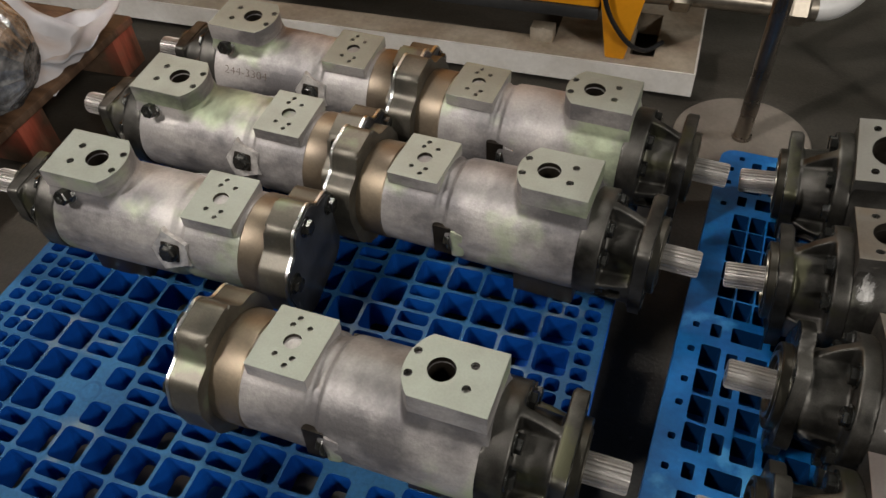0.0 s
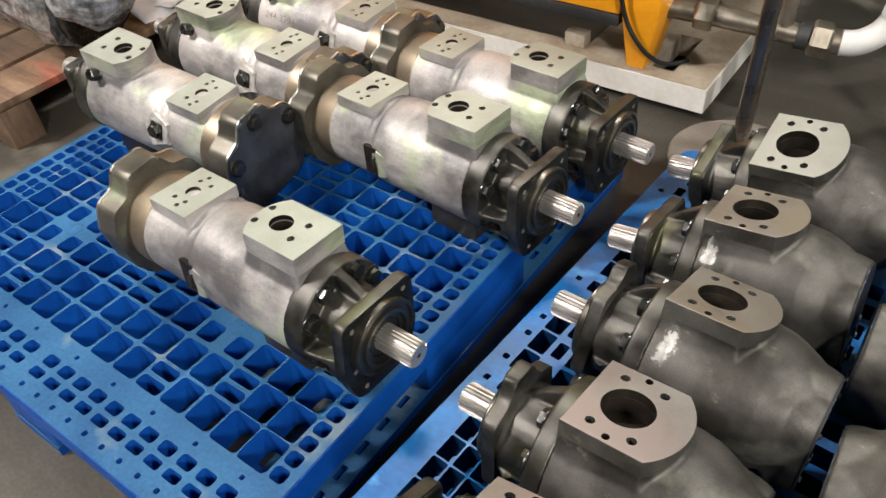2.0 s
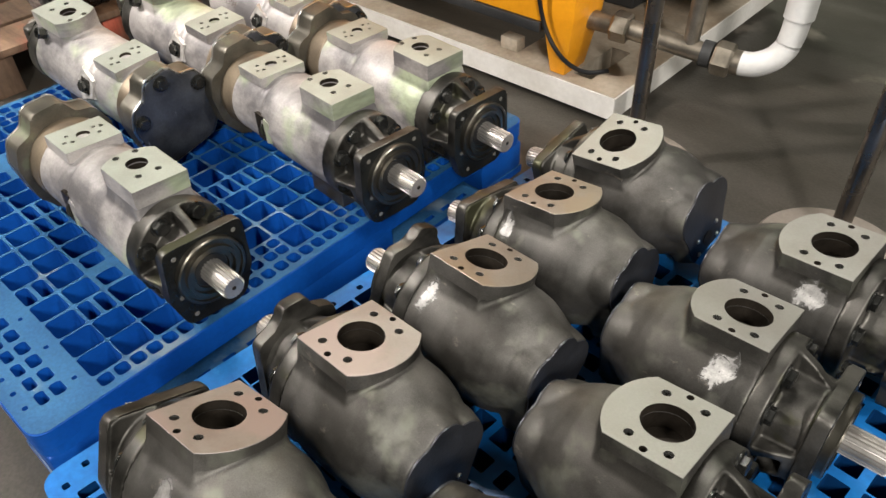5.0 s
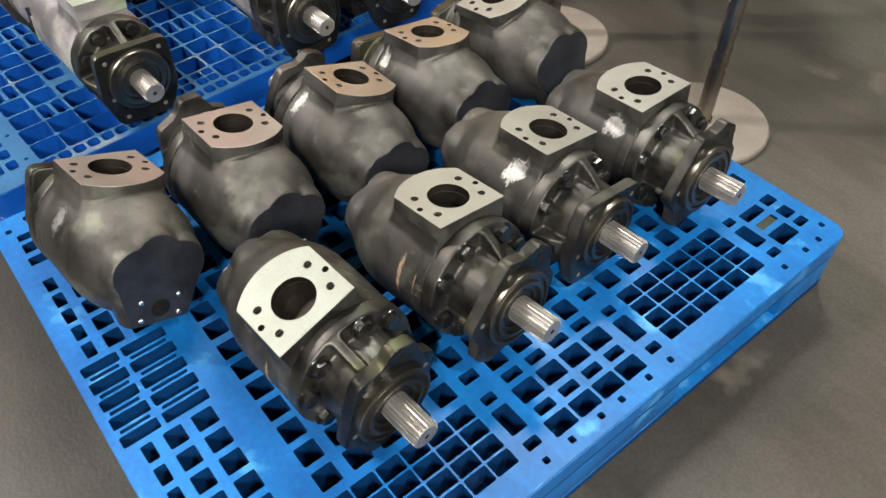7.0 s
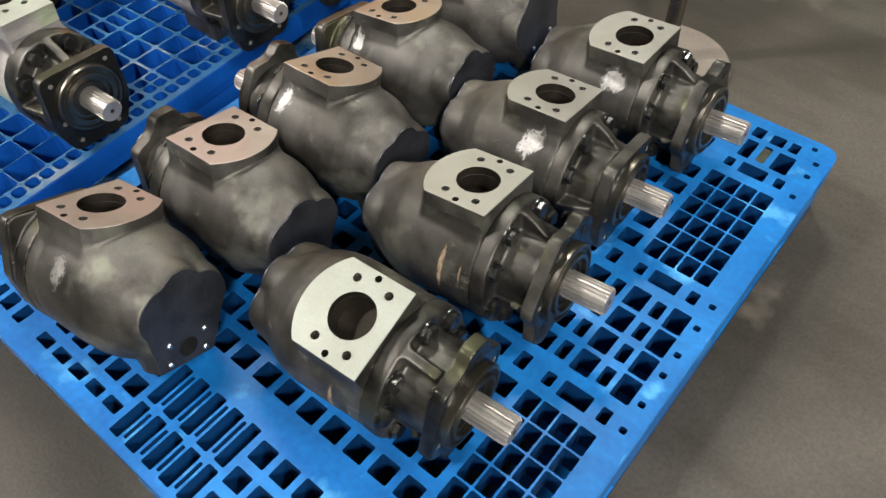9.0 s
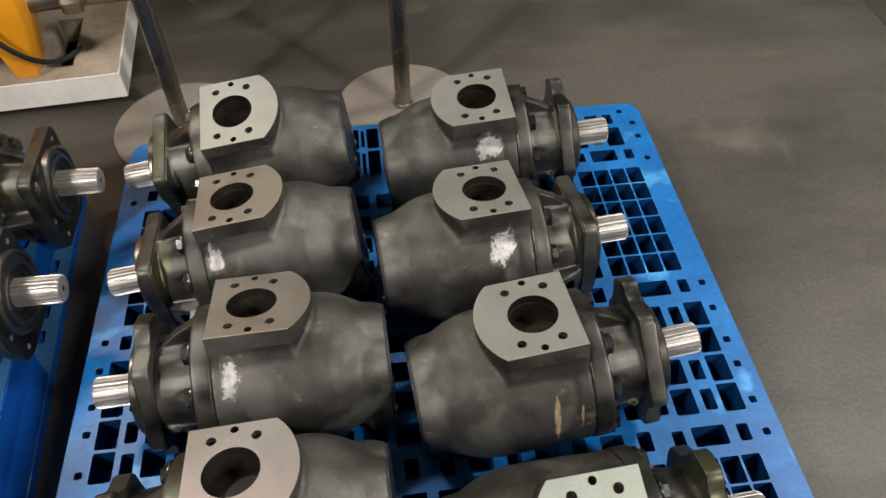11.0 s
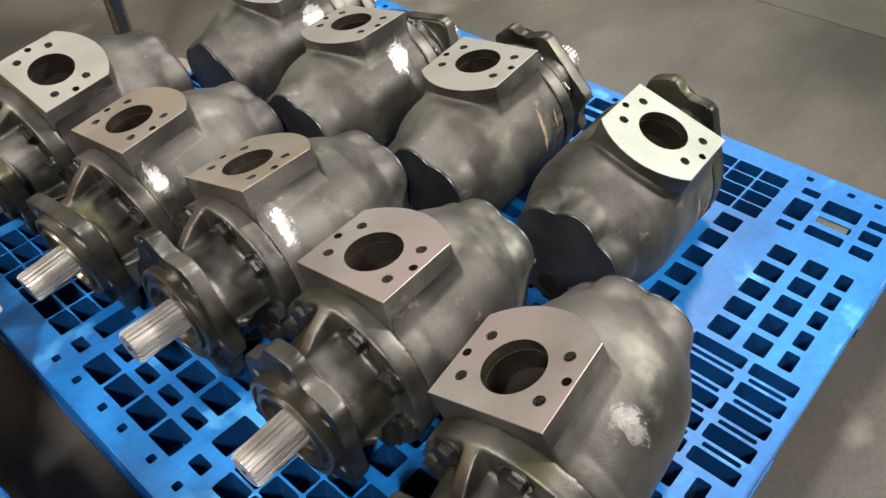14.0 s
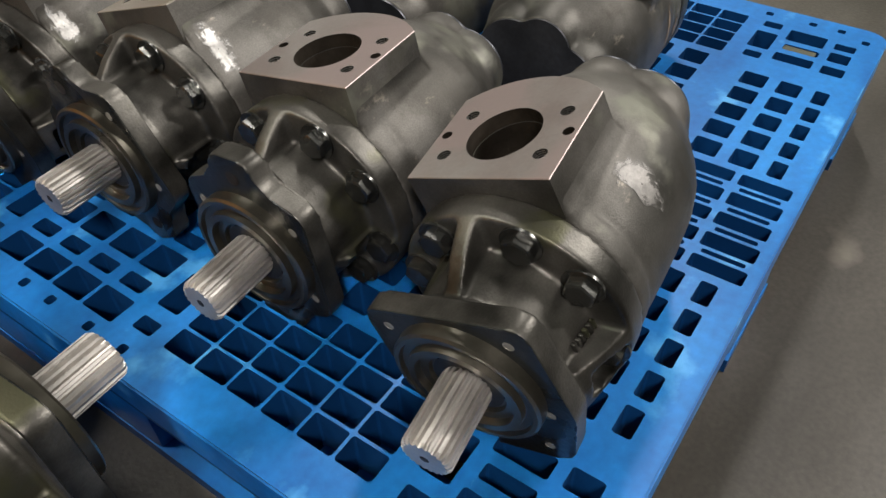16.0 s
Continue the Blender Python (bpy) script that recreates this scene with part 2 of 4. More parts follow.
def part(name, bm, mat, parent=None, label="", smooth=True, angle=35):
    bmesh.ops.recalc_face_normals(bm, faces=bm.faces)
    me = bpy.data.meshes.new(name)
    bm.to_mesh(me)
    bm.free()
    for m in mat if isinstance(mat, (list, tuple)) else [mat]:
        me.materials.append(m)
    if smooth:
        me.shade_smooth()
        me.set_sharp_from_angle(angle=radians(angle))
    ob = new(name, me)
    ob.parent = parent
    if label:
        tagged(ob, label)
    return ob


def thing(name, m, label, category, group="", kind=""):
    ob = new(name)
    ob.matrix_world = m
    ob.empty_display_size = 0.05
    return tagged(ob, label, category, group, kind)


def lathe(profile, seg=48, bm=None, cap=True):
    """A body turned round the x axis from (x, radius) pairs."""
    bm = bm or bmesh.new()
    rings = []
    for x, r in profile:
        rings.append([bm.verts.new((x, r * math.cos(a), r * math.sin(a))) for a in (2 * math.pi * k / seg for k in range(seg))])
    for a, b in zip(rings, rings[1:]):
        for k in range(seg):
            bm.faces.new((a[k], a[(k + 1) % seg], b[(k + 1) % seg], b[k]))
    if cap:
        bm.faces.new(rings[0])
        bm.faces.new(rings[-1])
    return bm


def tube_z(bm, x, y, z0, z1, r, seg=20, r1=None):
    lo = [bm.verts.new((x + r * math.cos(a), y + r * math.sin(a), z0)) for a in (2 * math.pi * k / seg for k in range(seg))]
    r1 = r1 or r
    hi = [bm.verts.new((x + r1 * math.cos(a), y + r1 * math.sin(a), z1)) for a in (2 * math.pi * k / seg for k in range(seg))]
    for k in range(seg):
        bm.faces.new((lo[k], lo[(k + 1) % seg], hi[(k + 1) % seg], hi[k]))
    bm.faces.new(lo)
    bm.faces.new(hi)
    return bm


def box(bm, x0, x1, y0, y1, z0, z1, bevel=0.0):
    v = [bm.verts.new(p) for p in ((x0, y0, z0), (x1, y0, z0), (x1, y1, z0), (x0, y1, z0), (x0, y0, z1), (x1, y0, z1), (x1, y1, z1), (x0, y1, z1))]
    f = [bm.faces.new([v[k] for k in q]) for q in ((0, 3, 2, 1), (4, 5, 6, 7), (0, 1, 5, 4), (1, 2, 6, 5), (2, 3, 7, 6), (3, 0, 4, 7))]
    if bevel:
        edges = {e for q in f for e in q.edges}
        bmesh.ops.bevel(bm, geom=list(edges), offset=bevel, segments=2, affect="EDGES", profile=0.5)
    return bm


def loft(bm, outlines):
    """Skin through outlines of equal count, capped at both ends."""
    rings = [[bm.verts.new(p) for p in o] for o in outlines]
    n = len(rings[0])
    for a, b in zip(rings, rings[1:]):
        for k in range(n):
            bm.faces.new((a[k], a[(k + 1) % n], b[(k + 1) % n], b[k]))
    bm.faces.new(rings[0])
    bm.faces.new(rings[-1])
    return bm


def rounded(points, r, seg=4):
    """A 2D outline with its corners rounded; r is one radius or one for each corner."""
    out, n = [], len(points)
    for k, p in enumerate(points):
        rad = r[k] if isinstance(r, (list, tuple)) else r
        p, a, b = Vector(p), Vector(points[k - 1]), Vector(points[(k + 1) % n])
        u, w = (a - p).normalized(), (b - p).normalized()
        if rad <= 0:
            out.append(tuple(p))
            continue
        half = max(0.05, u.angle(w) / 2)
        d = min(rad / math.tan(half), (a - p).length * 0.48, (b - p).length * 0.48)
        s, e = p + u * d, p + w * d
        for j in range(seg + 1):
            t = j / seg
            out.append(tuple((1 - t) ** 2 * s + 2 * t * (1 - t) * p + t * t * e))
    return out


def drilled(outer, holes, top, bottom, chamfer=0.0007, seg=20):
    """A plate in the xy plane with round holes (x, y, radius, depth); walls and hole floors included. Holes carry material 1, the sides 3."""
    bm = bmesh.new()
    def ring(points, z):
        return [bm.verts.new((x, y, z)) for x, y in points]
    cx = sum(p[0] for p in outer) / len(outer)
    cy = sum(p[1] for p in outer) / len(outer)
    inner = []
    for x, y in outer:
        d = Vector((x - cx, y - cy))
        d -= d.normalized() * chamfer
        inner.append((cx + d.x, cy + d.y))
    t, m, b = ring(inner, top), ring(outer, top - chamfer), ring(outer, bottom)
    n = len(outer)
    for lo, hi in ((m, t), (b, m)):
        for k in range(n):
            bm.faces.new((lo[k], lo[(k + 1) % n], hi[(k + 1) % n], hi[k])).material_index = 3 if lo is b else 0
    edges = [bm.edges.get((t[k], t[(k + 1) % n])) for k in range(n)]
    for x, y, r, depth in holes:
        count = seg if r < 0.012 else 40
        pts = [(x + r * math.cos(2 * math.pi * k / count), y + r * math.sin(2 * math.pi * k / count)) for k in range(count)]
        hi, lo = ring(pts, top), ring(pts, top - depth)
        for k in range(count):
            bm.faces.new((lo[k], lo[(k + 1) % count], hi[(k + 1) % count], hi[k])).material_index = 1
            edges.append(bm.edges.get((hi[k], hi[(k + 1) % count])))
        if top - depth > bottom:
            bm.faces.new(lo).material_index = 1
    bmesh.ops.triangle_fill(bm, use_beauty=True, use_dissolve=False, edges=edges, normal=(0, 0, 1))
    return bm


def cast(name, bm, mat, voxel=0.0035, smooth=6, cutter=None, pockets=()):
    """Fuses overlapping lumps into one soft-edged casting and gives its mesh."""
    me = bpy.data.meshes.new(name)
    bmesh.ops.recalc_face_normals(bm, faces=bm.faces)
    bm.to_mesh(me)
    bm.free()
    ob = bpy.data.objects.new(name, me)
    scene.collection.objects.link(ob)
    tools = []
    def cut(shape):
        shape_mesh = bpy.data.meshes.new("cutter")
        bmesh.ops.recalc_face_normals(shape, faces=shape.faces)
        shape.to_mesh(shape_mesh)
        shape.free()
        tools.append(bpy.data.objects.new("cutter", shape_mesh))
        scene.collection.objects.link(tools[-1])
        b = ob.modifiers.new("cut", "BOOLEAN")
        b.operation, b.object, b.solver = "DIFFERENCE", tools[-1], "EXACT"
    for pocket in pockets:
        cut(pocket)
    r = ob.modifiers.new("fuse", "REMESH")
    r.mode, r.voxel_size = "VOXEL", voxel
    s = ob.modifiers.new("soften", "SMOOTH")
    s.factor, s.iterations = 0.5, smooth
    if cutter:
        cut(cutter)
    deps = bpy.context.evaluated_depsgraph_get()
    done = bpy.data.meshes.new_from_object(ob.evaluated_get(deps))
    bpy.data.objects.remove(ob)
    bpy.data.meshes.remove(me)
    for tool in tools:
        bpy.data.objects.remove(tool)
    done.name = name
    done.materials.clear()
    done.materials.append(mat)
    done.shade_smooth()
    done.set_sharp_from_angle(angle=radians(50))
    return done


def mesh_of(name, bm, mat, angle=35):
    """A mesh to be shared by several parts."""
    ob = part(name, bm, mat, angle=angle)
    me = ob.data
    bpy.data.objects.remove(ob)
    return me


def piece(name, me, parent, m=None, label=""):
    ob = new(name, me)
    ob.parent = parent
    if m is not None:
        ob.matrix_local = m
    return tagged(ob, label)


def perforated(bm, holes, x0, x1, y0, y1, z0, z1, top_index=0):
    """A sheet with rectangular openings (xa, xb, ya, yb), walls z0..z1."""
    xs = sorted({round(v, 5) for h in holes for v in h[:2]} | {x0, x1})
    ys = sorted({round(v, 5) for h in holes for v in h[2:4]} | {y0, y1})
    ix, iy = {v: k for k, v in enumerate(xs)}, {v: k for k, v in enumerate(ys)}
    solid = np.ones((len(xs) - 1, len(ys) - 1), bool)
    for xa, xb, ya, yb in holes:
        solid[ix[round(xa, 5)]:ix[round(xb, 5)], iy[round(ya, 5)]:iy[round(yb, 5)]] = False
    cache = {}
    def v(i, j, z):
        key = (i, j, z)
        if key not in cache:
            cache[key] = bm.verts.new((xs[i], ys[j], z))
        return cache[key]
    nx, ny = solid.shape
    for i in range(nx):
        for j in range(ny):
            if not solid[i, j]:
                continue
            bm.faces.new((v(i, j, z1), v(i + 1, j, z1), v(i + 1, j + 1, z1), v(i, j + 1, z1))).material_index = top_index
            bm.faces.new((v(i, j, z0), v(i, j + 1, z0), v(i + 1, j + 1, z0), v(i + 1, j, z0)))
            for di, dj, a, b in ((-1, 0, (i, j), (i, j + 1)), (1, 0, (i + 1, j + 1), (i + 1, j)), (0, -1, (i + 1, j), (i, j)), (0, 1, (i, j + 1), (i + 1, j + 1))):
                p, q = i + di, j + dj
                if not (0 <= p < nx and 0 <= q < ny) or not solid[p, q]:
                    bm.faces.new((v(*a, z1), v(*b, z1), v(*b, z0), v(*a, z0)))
    return bm


def perforated_corners(bm, holes, z0, z1, corner, top_index=0):
    """Rounds the corners of rectangular openings with small webs."""
    for xa, xb, ya, yb in holes:
        c = min(corner, (xb - xa) * 0.3, (yb - ya) * 0.3)
        for px, py, sx, sy in ((xa, ya, 1, 1), (xb, ya, -1, 1), (xb, yb, -1, -1), (xa, yb, 1, -1)):
            rim = [(px, py), (px + sx * c, py), (px + sx * c * 0.55, py + sy * c * 0.12), (px + sx * c * 0.12, py + sy * c * 0.55), (px, py + sy * c)]
            lo = [bm.verts.new((x, y, z0)) for x, y in rim]
            hi = [bm.verts.new((x, y, z1)) for x, y in rim]
            bm.faces.new(hi).material_index = top_index
            bm.faces.new((hi[1], hi[2], lo[2], lo[1]))
            bm.faces.new((hi[2], hi[3], lo[3], lo[2]))
            bm.faces.new((hi[3], hi[4], lo[4], lo[3]))
    return bm


# ---- the hall ----
def slab(name, x0, x1, y0, y1, z0, z1, mat, label, category, bevel=0.0):
    bm = box(bmesh.new(), x0, x1, y0, y1, z0, z1, bevel)
    return tagged(part(name, bm, mat, smooth=False), label, category, kind="structure")


slab("floor", -6, 6, -5, 7, -0.2, 0, CONCRETE, "grey-brown worn concrete workshop floor with faint stains", "floor")
slab("wall_north", -6, 6, 7, 7.2, -0.2, 8, WALLGREY, "plain grey painted workshop wall", "wall")
slab("wall_south", -6, 6, -5.2, -5, -0.2, 8, WALLGREY, "plain grey painted workshop wall", "wall")
slab("wall_west", -6.2, -6, -5.2, 7.2, -0.2, 8, WALLGREY, "plain grey painted workshop wall", "wall")
slab("wall_east", 6, 6.2, -5.2, 7.2, -0.2, 8, WALLGREY, "plain grey painted workshop wall", "wall")
slab("ceiling", -6.2, 6.2, -5.2, 7.2, 8, 8.2, WALLGREY, "plain grey workshop ceiling", "ceiling")


# ---- pumps ----
def arc(cx, cy, r, a0, a1, n):
    return [(cx + r * math.cos(radians(a0 + (a1 - a0) * k / n)), cy + r * math.sin(radians(a0 + (a1 - a0) * k / n))) for k in range(n + 1)]


def turned(points, degrees):
    c, s = math.cos(radians(degrees)), math.sin(radians(degrees))
    return [(c * x - s * y, s * x + c * y) for x, y in points]


def plate_yz(outline, x0, x1, bevel=0.002):
    """A plate across the x axis with the outline (y, z)."""
    bm = loft(bmesh.new(), [[(x0, y, z) for y, z in outline], [(x1, y, z) for y, z in outline]])
    if bevel:
        caps = [f for f in bm.faces if len(f.verts) == len(outline)]
        bmesh.ops.bevel(bm, geom=list({e for f in caps for e in f.edges}), offset=bevel, segments=2, affect="EDGES", profile=0.5)
    return bm


def hex_bolt(r=0.0132, h=0.012):
    bm = bmesh.new()
    lathe([(0.0, r * 1.3), (0.0025, r * 1.3), (0.0025, r * 1.1)], 20, bm)
    loft(bm, [[(x, s * r * math.cos(a), s * r * math.sin(a)) for a in (math.pi * k / 3 for k in range(6))] for x, s in ((0.002, 1), (h - 0.0012, 1), (h, 0.86))])
    return bm


def spline_shaft(r, x0, x1, teeth=21):
    bm = bmesh.new()
    def ring(x, root, tip):
        out = []
        for k in range(teeth):
            for off, rad in ((0.0, root), (0.22, root), (0.36, tip), (0.74, tip), (0.9, root)):
                a = 2 * math.pi * (k + off) / teeth
                out.append((x, rad * math.cos(a), rad * math.sin(a)))
        return out
    loft(bm, [ring(x0, r * 0.84, r * 0.84), ring(x0 + 0.006, r * 0.84, r), ring(x1 - 0.003, r * 0.84, r), ring(x1, r * 0.8, r * 0.9)])
    return bm


BOLT_MESH = mesh_of("bolt", hex_bolt(), OXIDE)


def flange_outline(ear=0.094, half=0.025, side=0.058):
    """A square mounting flange with two ears along z."""
    pts = [(-half * 0.72, ear), (half * 0.72, ear), (half, ear - 0.026), (side, side * 0.86), (side, -side * 0.86), (half, -ear + 0.026), (half * 0.72, -ear),
           (-half * 0.72, -ear), (-half, -ear + 0.026), (-side, -side * 0.86), (-side, side * 0.86), (-half, ear - 0.026)]
    return rounded(pts, [0.012, 0.012, 0.02, 0.014, 0.014, 0.02, 0.012, 0.012, 0.02, 0.014, 0.014, 0.02], 4)


RING, RING_X, PLATE_X = 0.0995, 0.024, 0.08
BOLTS = [radians(a) for a in (24.6, 62.5, 117.5, 155.4, 204.6, 242.5, 297.5, 335.4)]


def square_outline():
    return rounded([(-0.068, 0.064), (0.068, 0.064), (0.073, -0.03), (0.052, -0.09), (-0.052, -0.09), (-0.073, -0.03)], [0.014, 0.014, 0.03, 0.02, 0.02, 0.03], 5)


def flange_plate(outline):
    bm = plate_yz(outline, PLATE_X - 0.002, PLATE_X + 0.018, 0.0025)
    front = max(f.calc_center_median().x for f in bm.faces)
    for f in bm.faces:
        f.material_index = int(f.calc_center_median().x > front - 0.001)
    return bm


def reach_of(outline, a):
    """How far a closed outline lies from its middle in the direction a."""
    c, sn = math.cos(a), math.sin(a)
    best = 0.0
    for (y0, z0), (y1, z1) in zip(outline, outline[1:] + outline[:1]):
        d = c * (z1 - z0) - sn * (y1 - y0)
        if abs(d) < 1e-9:
            continue
        r = (y0 * (z1 - z0) - z0 * (y1 - y0)) / d
        t = (c * r - y0) * (y1 - y0) + (sn * r - z0) * (z1 - z0)
        if r > 0 and -1e-7 <= t <= (y1 - y0) ** 2 + (z1 - z0) ** 2 + 1e-7:
            best = max(best, r)
    return best


def cover_mesh(outline, wall_top, wall_low, ring=RING, back=0.0, limit=0.094):
    """A hull from the round ring to the flange plate, with four cast pockets between ribs and side walls."""
    n = 96
    angles = [2 * math.pi * k / n for k in range(n)]
    def section(x, f):
        return [(x, f(a) * math.cos(a), f(a) * math.sin(a)) for a in angles]
    plate = lambda a: min(reach_of(outline, a) * 0.97, limit)
    mix = lambda t: lambda a: (1 - t) * (ring - 0.0015) + t * plate(a)
    bm = loft(bmesh.new(), [section(back, lambda a: ring), section(RING_X - 0.0015, lambda a: ring), section(RING_X + 0.0015, lambda a: ring - 0.0015), section(RING_X + 0.026, mix(0.42)), section(PLATE_X - 0.006, mix(1.0)), section(PLATE_X + 0.004, mix(1.0))])
    pockets = []
    hub, w = ring - 0.031, 0.008
    lean = math.degrees(math.asin(w / hub))
    for side in (1, -1):
        for a0, a1, tip in ((wall_top, 90 - lean, 1), (-90 + lean, wall_low, -1)):
            far = [(0.25 * math.cos(radians(a1)), 0.25 * math.sin(radians(a1))), (0.25 * math.cos(radians(a0)), 0.25 * math.sin(radians(a0)))]
            far[0 if tip > 0 else 1] = (w, tip * 0.25)
            pockets.append(loft(bmesh.new(), [[(x, side * y, z) for y, z in arc(0, 0, r, a0, a1, 10) + far] for x, r in ((RING_X + 0.0008, hub), (RING_X + 0.018, hub - 0.001), (PLATE_X - 0.005, hub - 0.004))]))
    for a in BOLTS:
        pockets.append(lathe([(RING_X + 0.0006, 0.0182), (PLATE_X - 0.03, 0.0182), (PLATE_X - 0.016, 0.013)], 24))
        bmesh.ops.translate(pockets[-1], verts=pockets[-1].verts[:], vec=(0, (ring - 0.0155) * math.cos(a), (ring - 0.0155) * math.sin(a)))
    return cast("front_cover", bm, COVER, 0.0024, 3, pockets=pockets)


EARED, SQUARE = 0, 1
OUTLINES = (flange_outline(0.1, 0.029, 0.068), [(y * 1.08, z * 1.06) for y, z in square_outline()])
SMALL = 0.7
COVER_MESH = [cover_mesh(OUTLINES[0], -14, -24, limit=0.066), cover_mesh(OUTLINES[1], -6, -40), cover_mesh(OUTLINES[1], -6, -40, 0.0885, -0.012),
              cover_mesh([(y * SMALL, z * SMALL) for y, z in OUTLINES[1]], -6, -40, 0.0885, -0.012)]
FLANGE_MESH = [mesh_of("mounting_flange", flange_plate(o), [COVER, OILED]) for o in OUTLINES]
# dark capped disc: the shade of an open bolt hole as colour
HOLE_MESH = mesh_of("bolt_hole", lathe([(PLATE_X + 0.0185, 0.0075), (PLATE_X + 0.0187, 0.006), (PLATE_X + 0.0125, 0.0055)], 16), HOLE_SHADE)
PIN_MESH = mesh_of("pin_hole", lathe([(PLATE_X + 0.0182, 0.0046), (PLATE_X + 0.0186, 0.0036), (PLATE_X + 0.0125, 0.003)], 14), MACHINED)
HOLES = [((0, 0.08, 1), (0, -0.08, 1), (0.053, 0.04, 0), (-0.053, 0.04, 0), (0.053, -0.04, 0), (-0.053, -0.04, 0)),
         ((0.055, 0.05, 0), (-0.055, 0.05, 0), (0.058, -0.03, 0), (-0.058, -0.03, 0), (0.04, -0.077, 0), (-0.04, -0.077, 0))]
P0 = PLATE_X
PILOT_MESH = mesh_of("pilot_ring", lathe([(x, r * 1.07) for x, r in [(P0 + 0.016, 0.0585), (P0 + 0.0285, 0.0585), (P0 + 0.0305, 0.0565), (P0 + 0.0305, 0.053), (P0 + 0.0265, 0.052), (P0 + 0.0265, 0.046), (P0 + 0.0325, 0.045),
                                          (P0 + 0.0325, 0.039), (P0 + 0.026, 0.038), (P0 + 0.026, 0.031), (P0 + 0.022, 0.03), (P0 + 0.022, 0.02)]], 64), PILOT_STEEL)
SEAL_MESH = mesh_of("seal", lathe([(P0 + 0.012, 0.03), (P0 + 0.0235, 0.03), (P0 + 0.0235, 0.0175)], 40), RUBBER)
TIP = 0.171
SHAFT_MESH = mesh_of("shaft", spline_shaft(0.0212, P0 + 0.02, TIP), SHAFT, 20)
# dark disc painted for the shaded centre hole
CENTRE_MESH = mesh_of("shaft_centre", lathe([(TIP + 0.0002, 0.004), (TIP + 0.0006, 0.003), (TIP + 0.0003, 0.0008)], 14), HOLE_SHADE)


def front_end(pump, kind, double=False, turn=0.0, small=False):
    """The mounting cover with ring, ribs, flange plate, pilot, bolts and shaft."""
    at = pose(0.006 if double else 0, 0, 0)
    face = at @ Matrix.Diagonal((1, SMALL, SMALL, 1)) if small else at
    ring = 0.0885 if double else RING
    piece("front_cover", COVER_MESH[kind + double + small], pump, at, "dark cast-iron cover with ribs and pockets")
    plate = piece("mounting_flange", FLANGE_MESH[kind], pump, face @ pose(0, 0, 0, turn), ("dark eared flange plate", "dark square flange plate")[kind])
    for y, z, large in HOLES[kind]:
        piece("bolt_hole" if large else "pin_hole", HOLE_MESH if large else PIN_MESH, plate, pose(0, y, z))
    piece("pilot_ring", PILOT_MESH, pump, face, "turned dark pilot rings")
    piece("seal", SEAL_MESH, pump, at)
    shaft = piece("shaft", SHAFT_MESH, pump, at @ pose(-0.002 if double else 0, 0, 0, 7), "bright splined steel drive shaft")
    piece("shaft_centre", CENTRE_MESH, shaft)
    for k, a in enumerate(BOLTS):
        piece("bolt", BOLT_MESH, pump, at @ pose(RING_X + 0.0005, (ring - 0.0165) * math.cos(a), (ring - 0.0165) * math.sin(a), 17 * k))


# single pump casting, fused once and shared
PAD_TOP = 0.114


def pad_outline(grow=1.0, side=0.101, wide=0.065, bow=0.027):
    chord = wide
    r = (chord * chord + bow * bow) / (2 * bow)
    half = math.degrees(math.asin(min(1, chord / r)))
    back = arc(-side - bow + r, 0, r, 180 - half, 180 + half, 12)
    pts = [(0, -wide), (0, wide)] + back
    cx = -0.055
    return [(cx + (x - cx) * grow, y * grow) for x, y in pts]


def end_radius(a):
    """The rear face's outline: a top lobe between two shoulder lobes, drawn out squarely below for the outlet."""
    c, s = math.cos(a), math.sin(a)
    best = 0.061
    for y, z, r in ((0.03, 0.014, 0.042), (-0.03, 0.014, 0.042), (0.003, 0.039, 0.034)):
        along, off = c * y + s * z, c * z - s * y
        if abs(off) < r:
            best = max(best, along + math.sqrt(r * r - off * off))
    if s < 0:
        best = max(best, min(0.067 / (abs(c) - 0.27 * s), 0.079 / max(0.01, -s)))
    return best


def rear_outline(grow=1.0, n=96):
    return [(grow * end_radius(a) * math.cos(a), grow * end_radius(a) * math.sin(a)) for a in (2 * math.pi * k / n for k in range(n))]


def single_casting():
    bm = bmesh.new()
    prof = [(0.0, 0.098), (-0.018, 0.0983), (-0.022, 0.0965), (-0.03, 0.098), (-0.055, 0.099), (-0.09, 0.0998), (-0.125, 0.0992), (-0.15, 0.096), (-0.17, 0.0905), (-0.182, 0.086), (-0.195, 0.081), (-0.205, 0.0765), (-0.216, 0.071), (-0.228, 0.064), (-0.24, 0.057)]
    rings = []
    for x, r in prof:
        t = min(1.0, max(0.0, (x + 0.24) / 0.075))
        swell = (1.0 + 0.09 * math.sin(math.pi * t)) * (1 - 0.4 * max(0.0, t - 0.6) / 0.4) if x < -0.16 else 0.0
        rings.append([(x, max(r, swell * end_radius(a)) * math.cos(a), max(r, swell * end_radius(a)) * math.sin(a)) for a in (2 * math.pi * k / 96 for k in range(96))])
    # the tapered rear end is drawn in towards the pad
    loft(bm, [[(x if x > -0.13 else -0.13 + (x + 0.13) * 0.8, y, z) for x, y, z in ring] for ring in rings])
    loft(bm, [[(min(x, -0.0005), y, z) for x, y in pad_outline(g)] for z, g in ((0.02, 1.34), (0.055, 1.2), (0.07, 1.09), (0.084, 1.01), (0.101, 0.985))])
    return cast("housing", bm, CAST, 0.0026, 5, tube_z(bmesh.new(), -0.053, 0, 0.0, 0.2, 0.0318, 40))


SINGLE = single_casting()


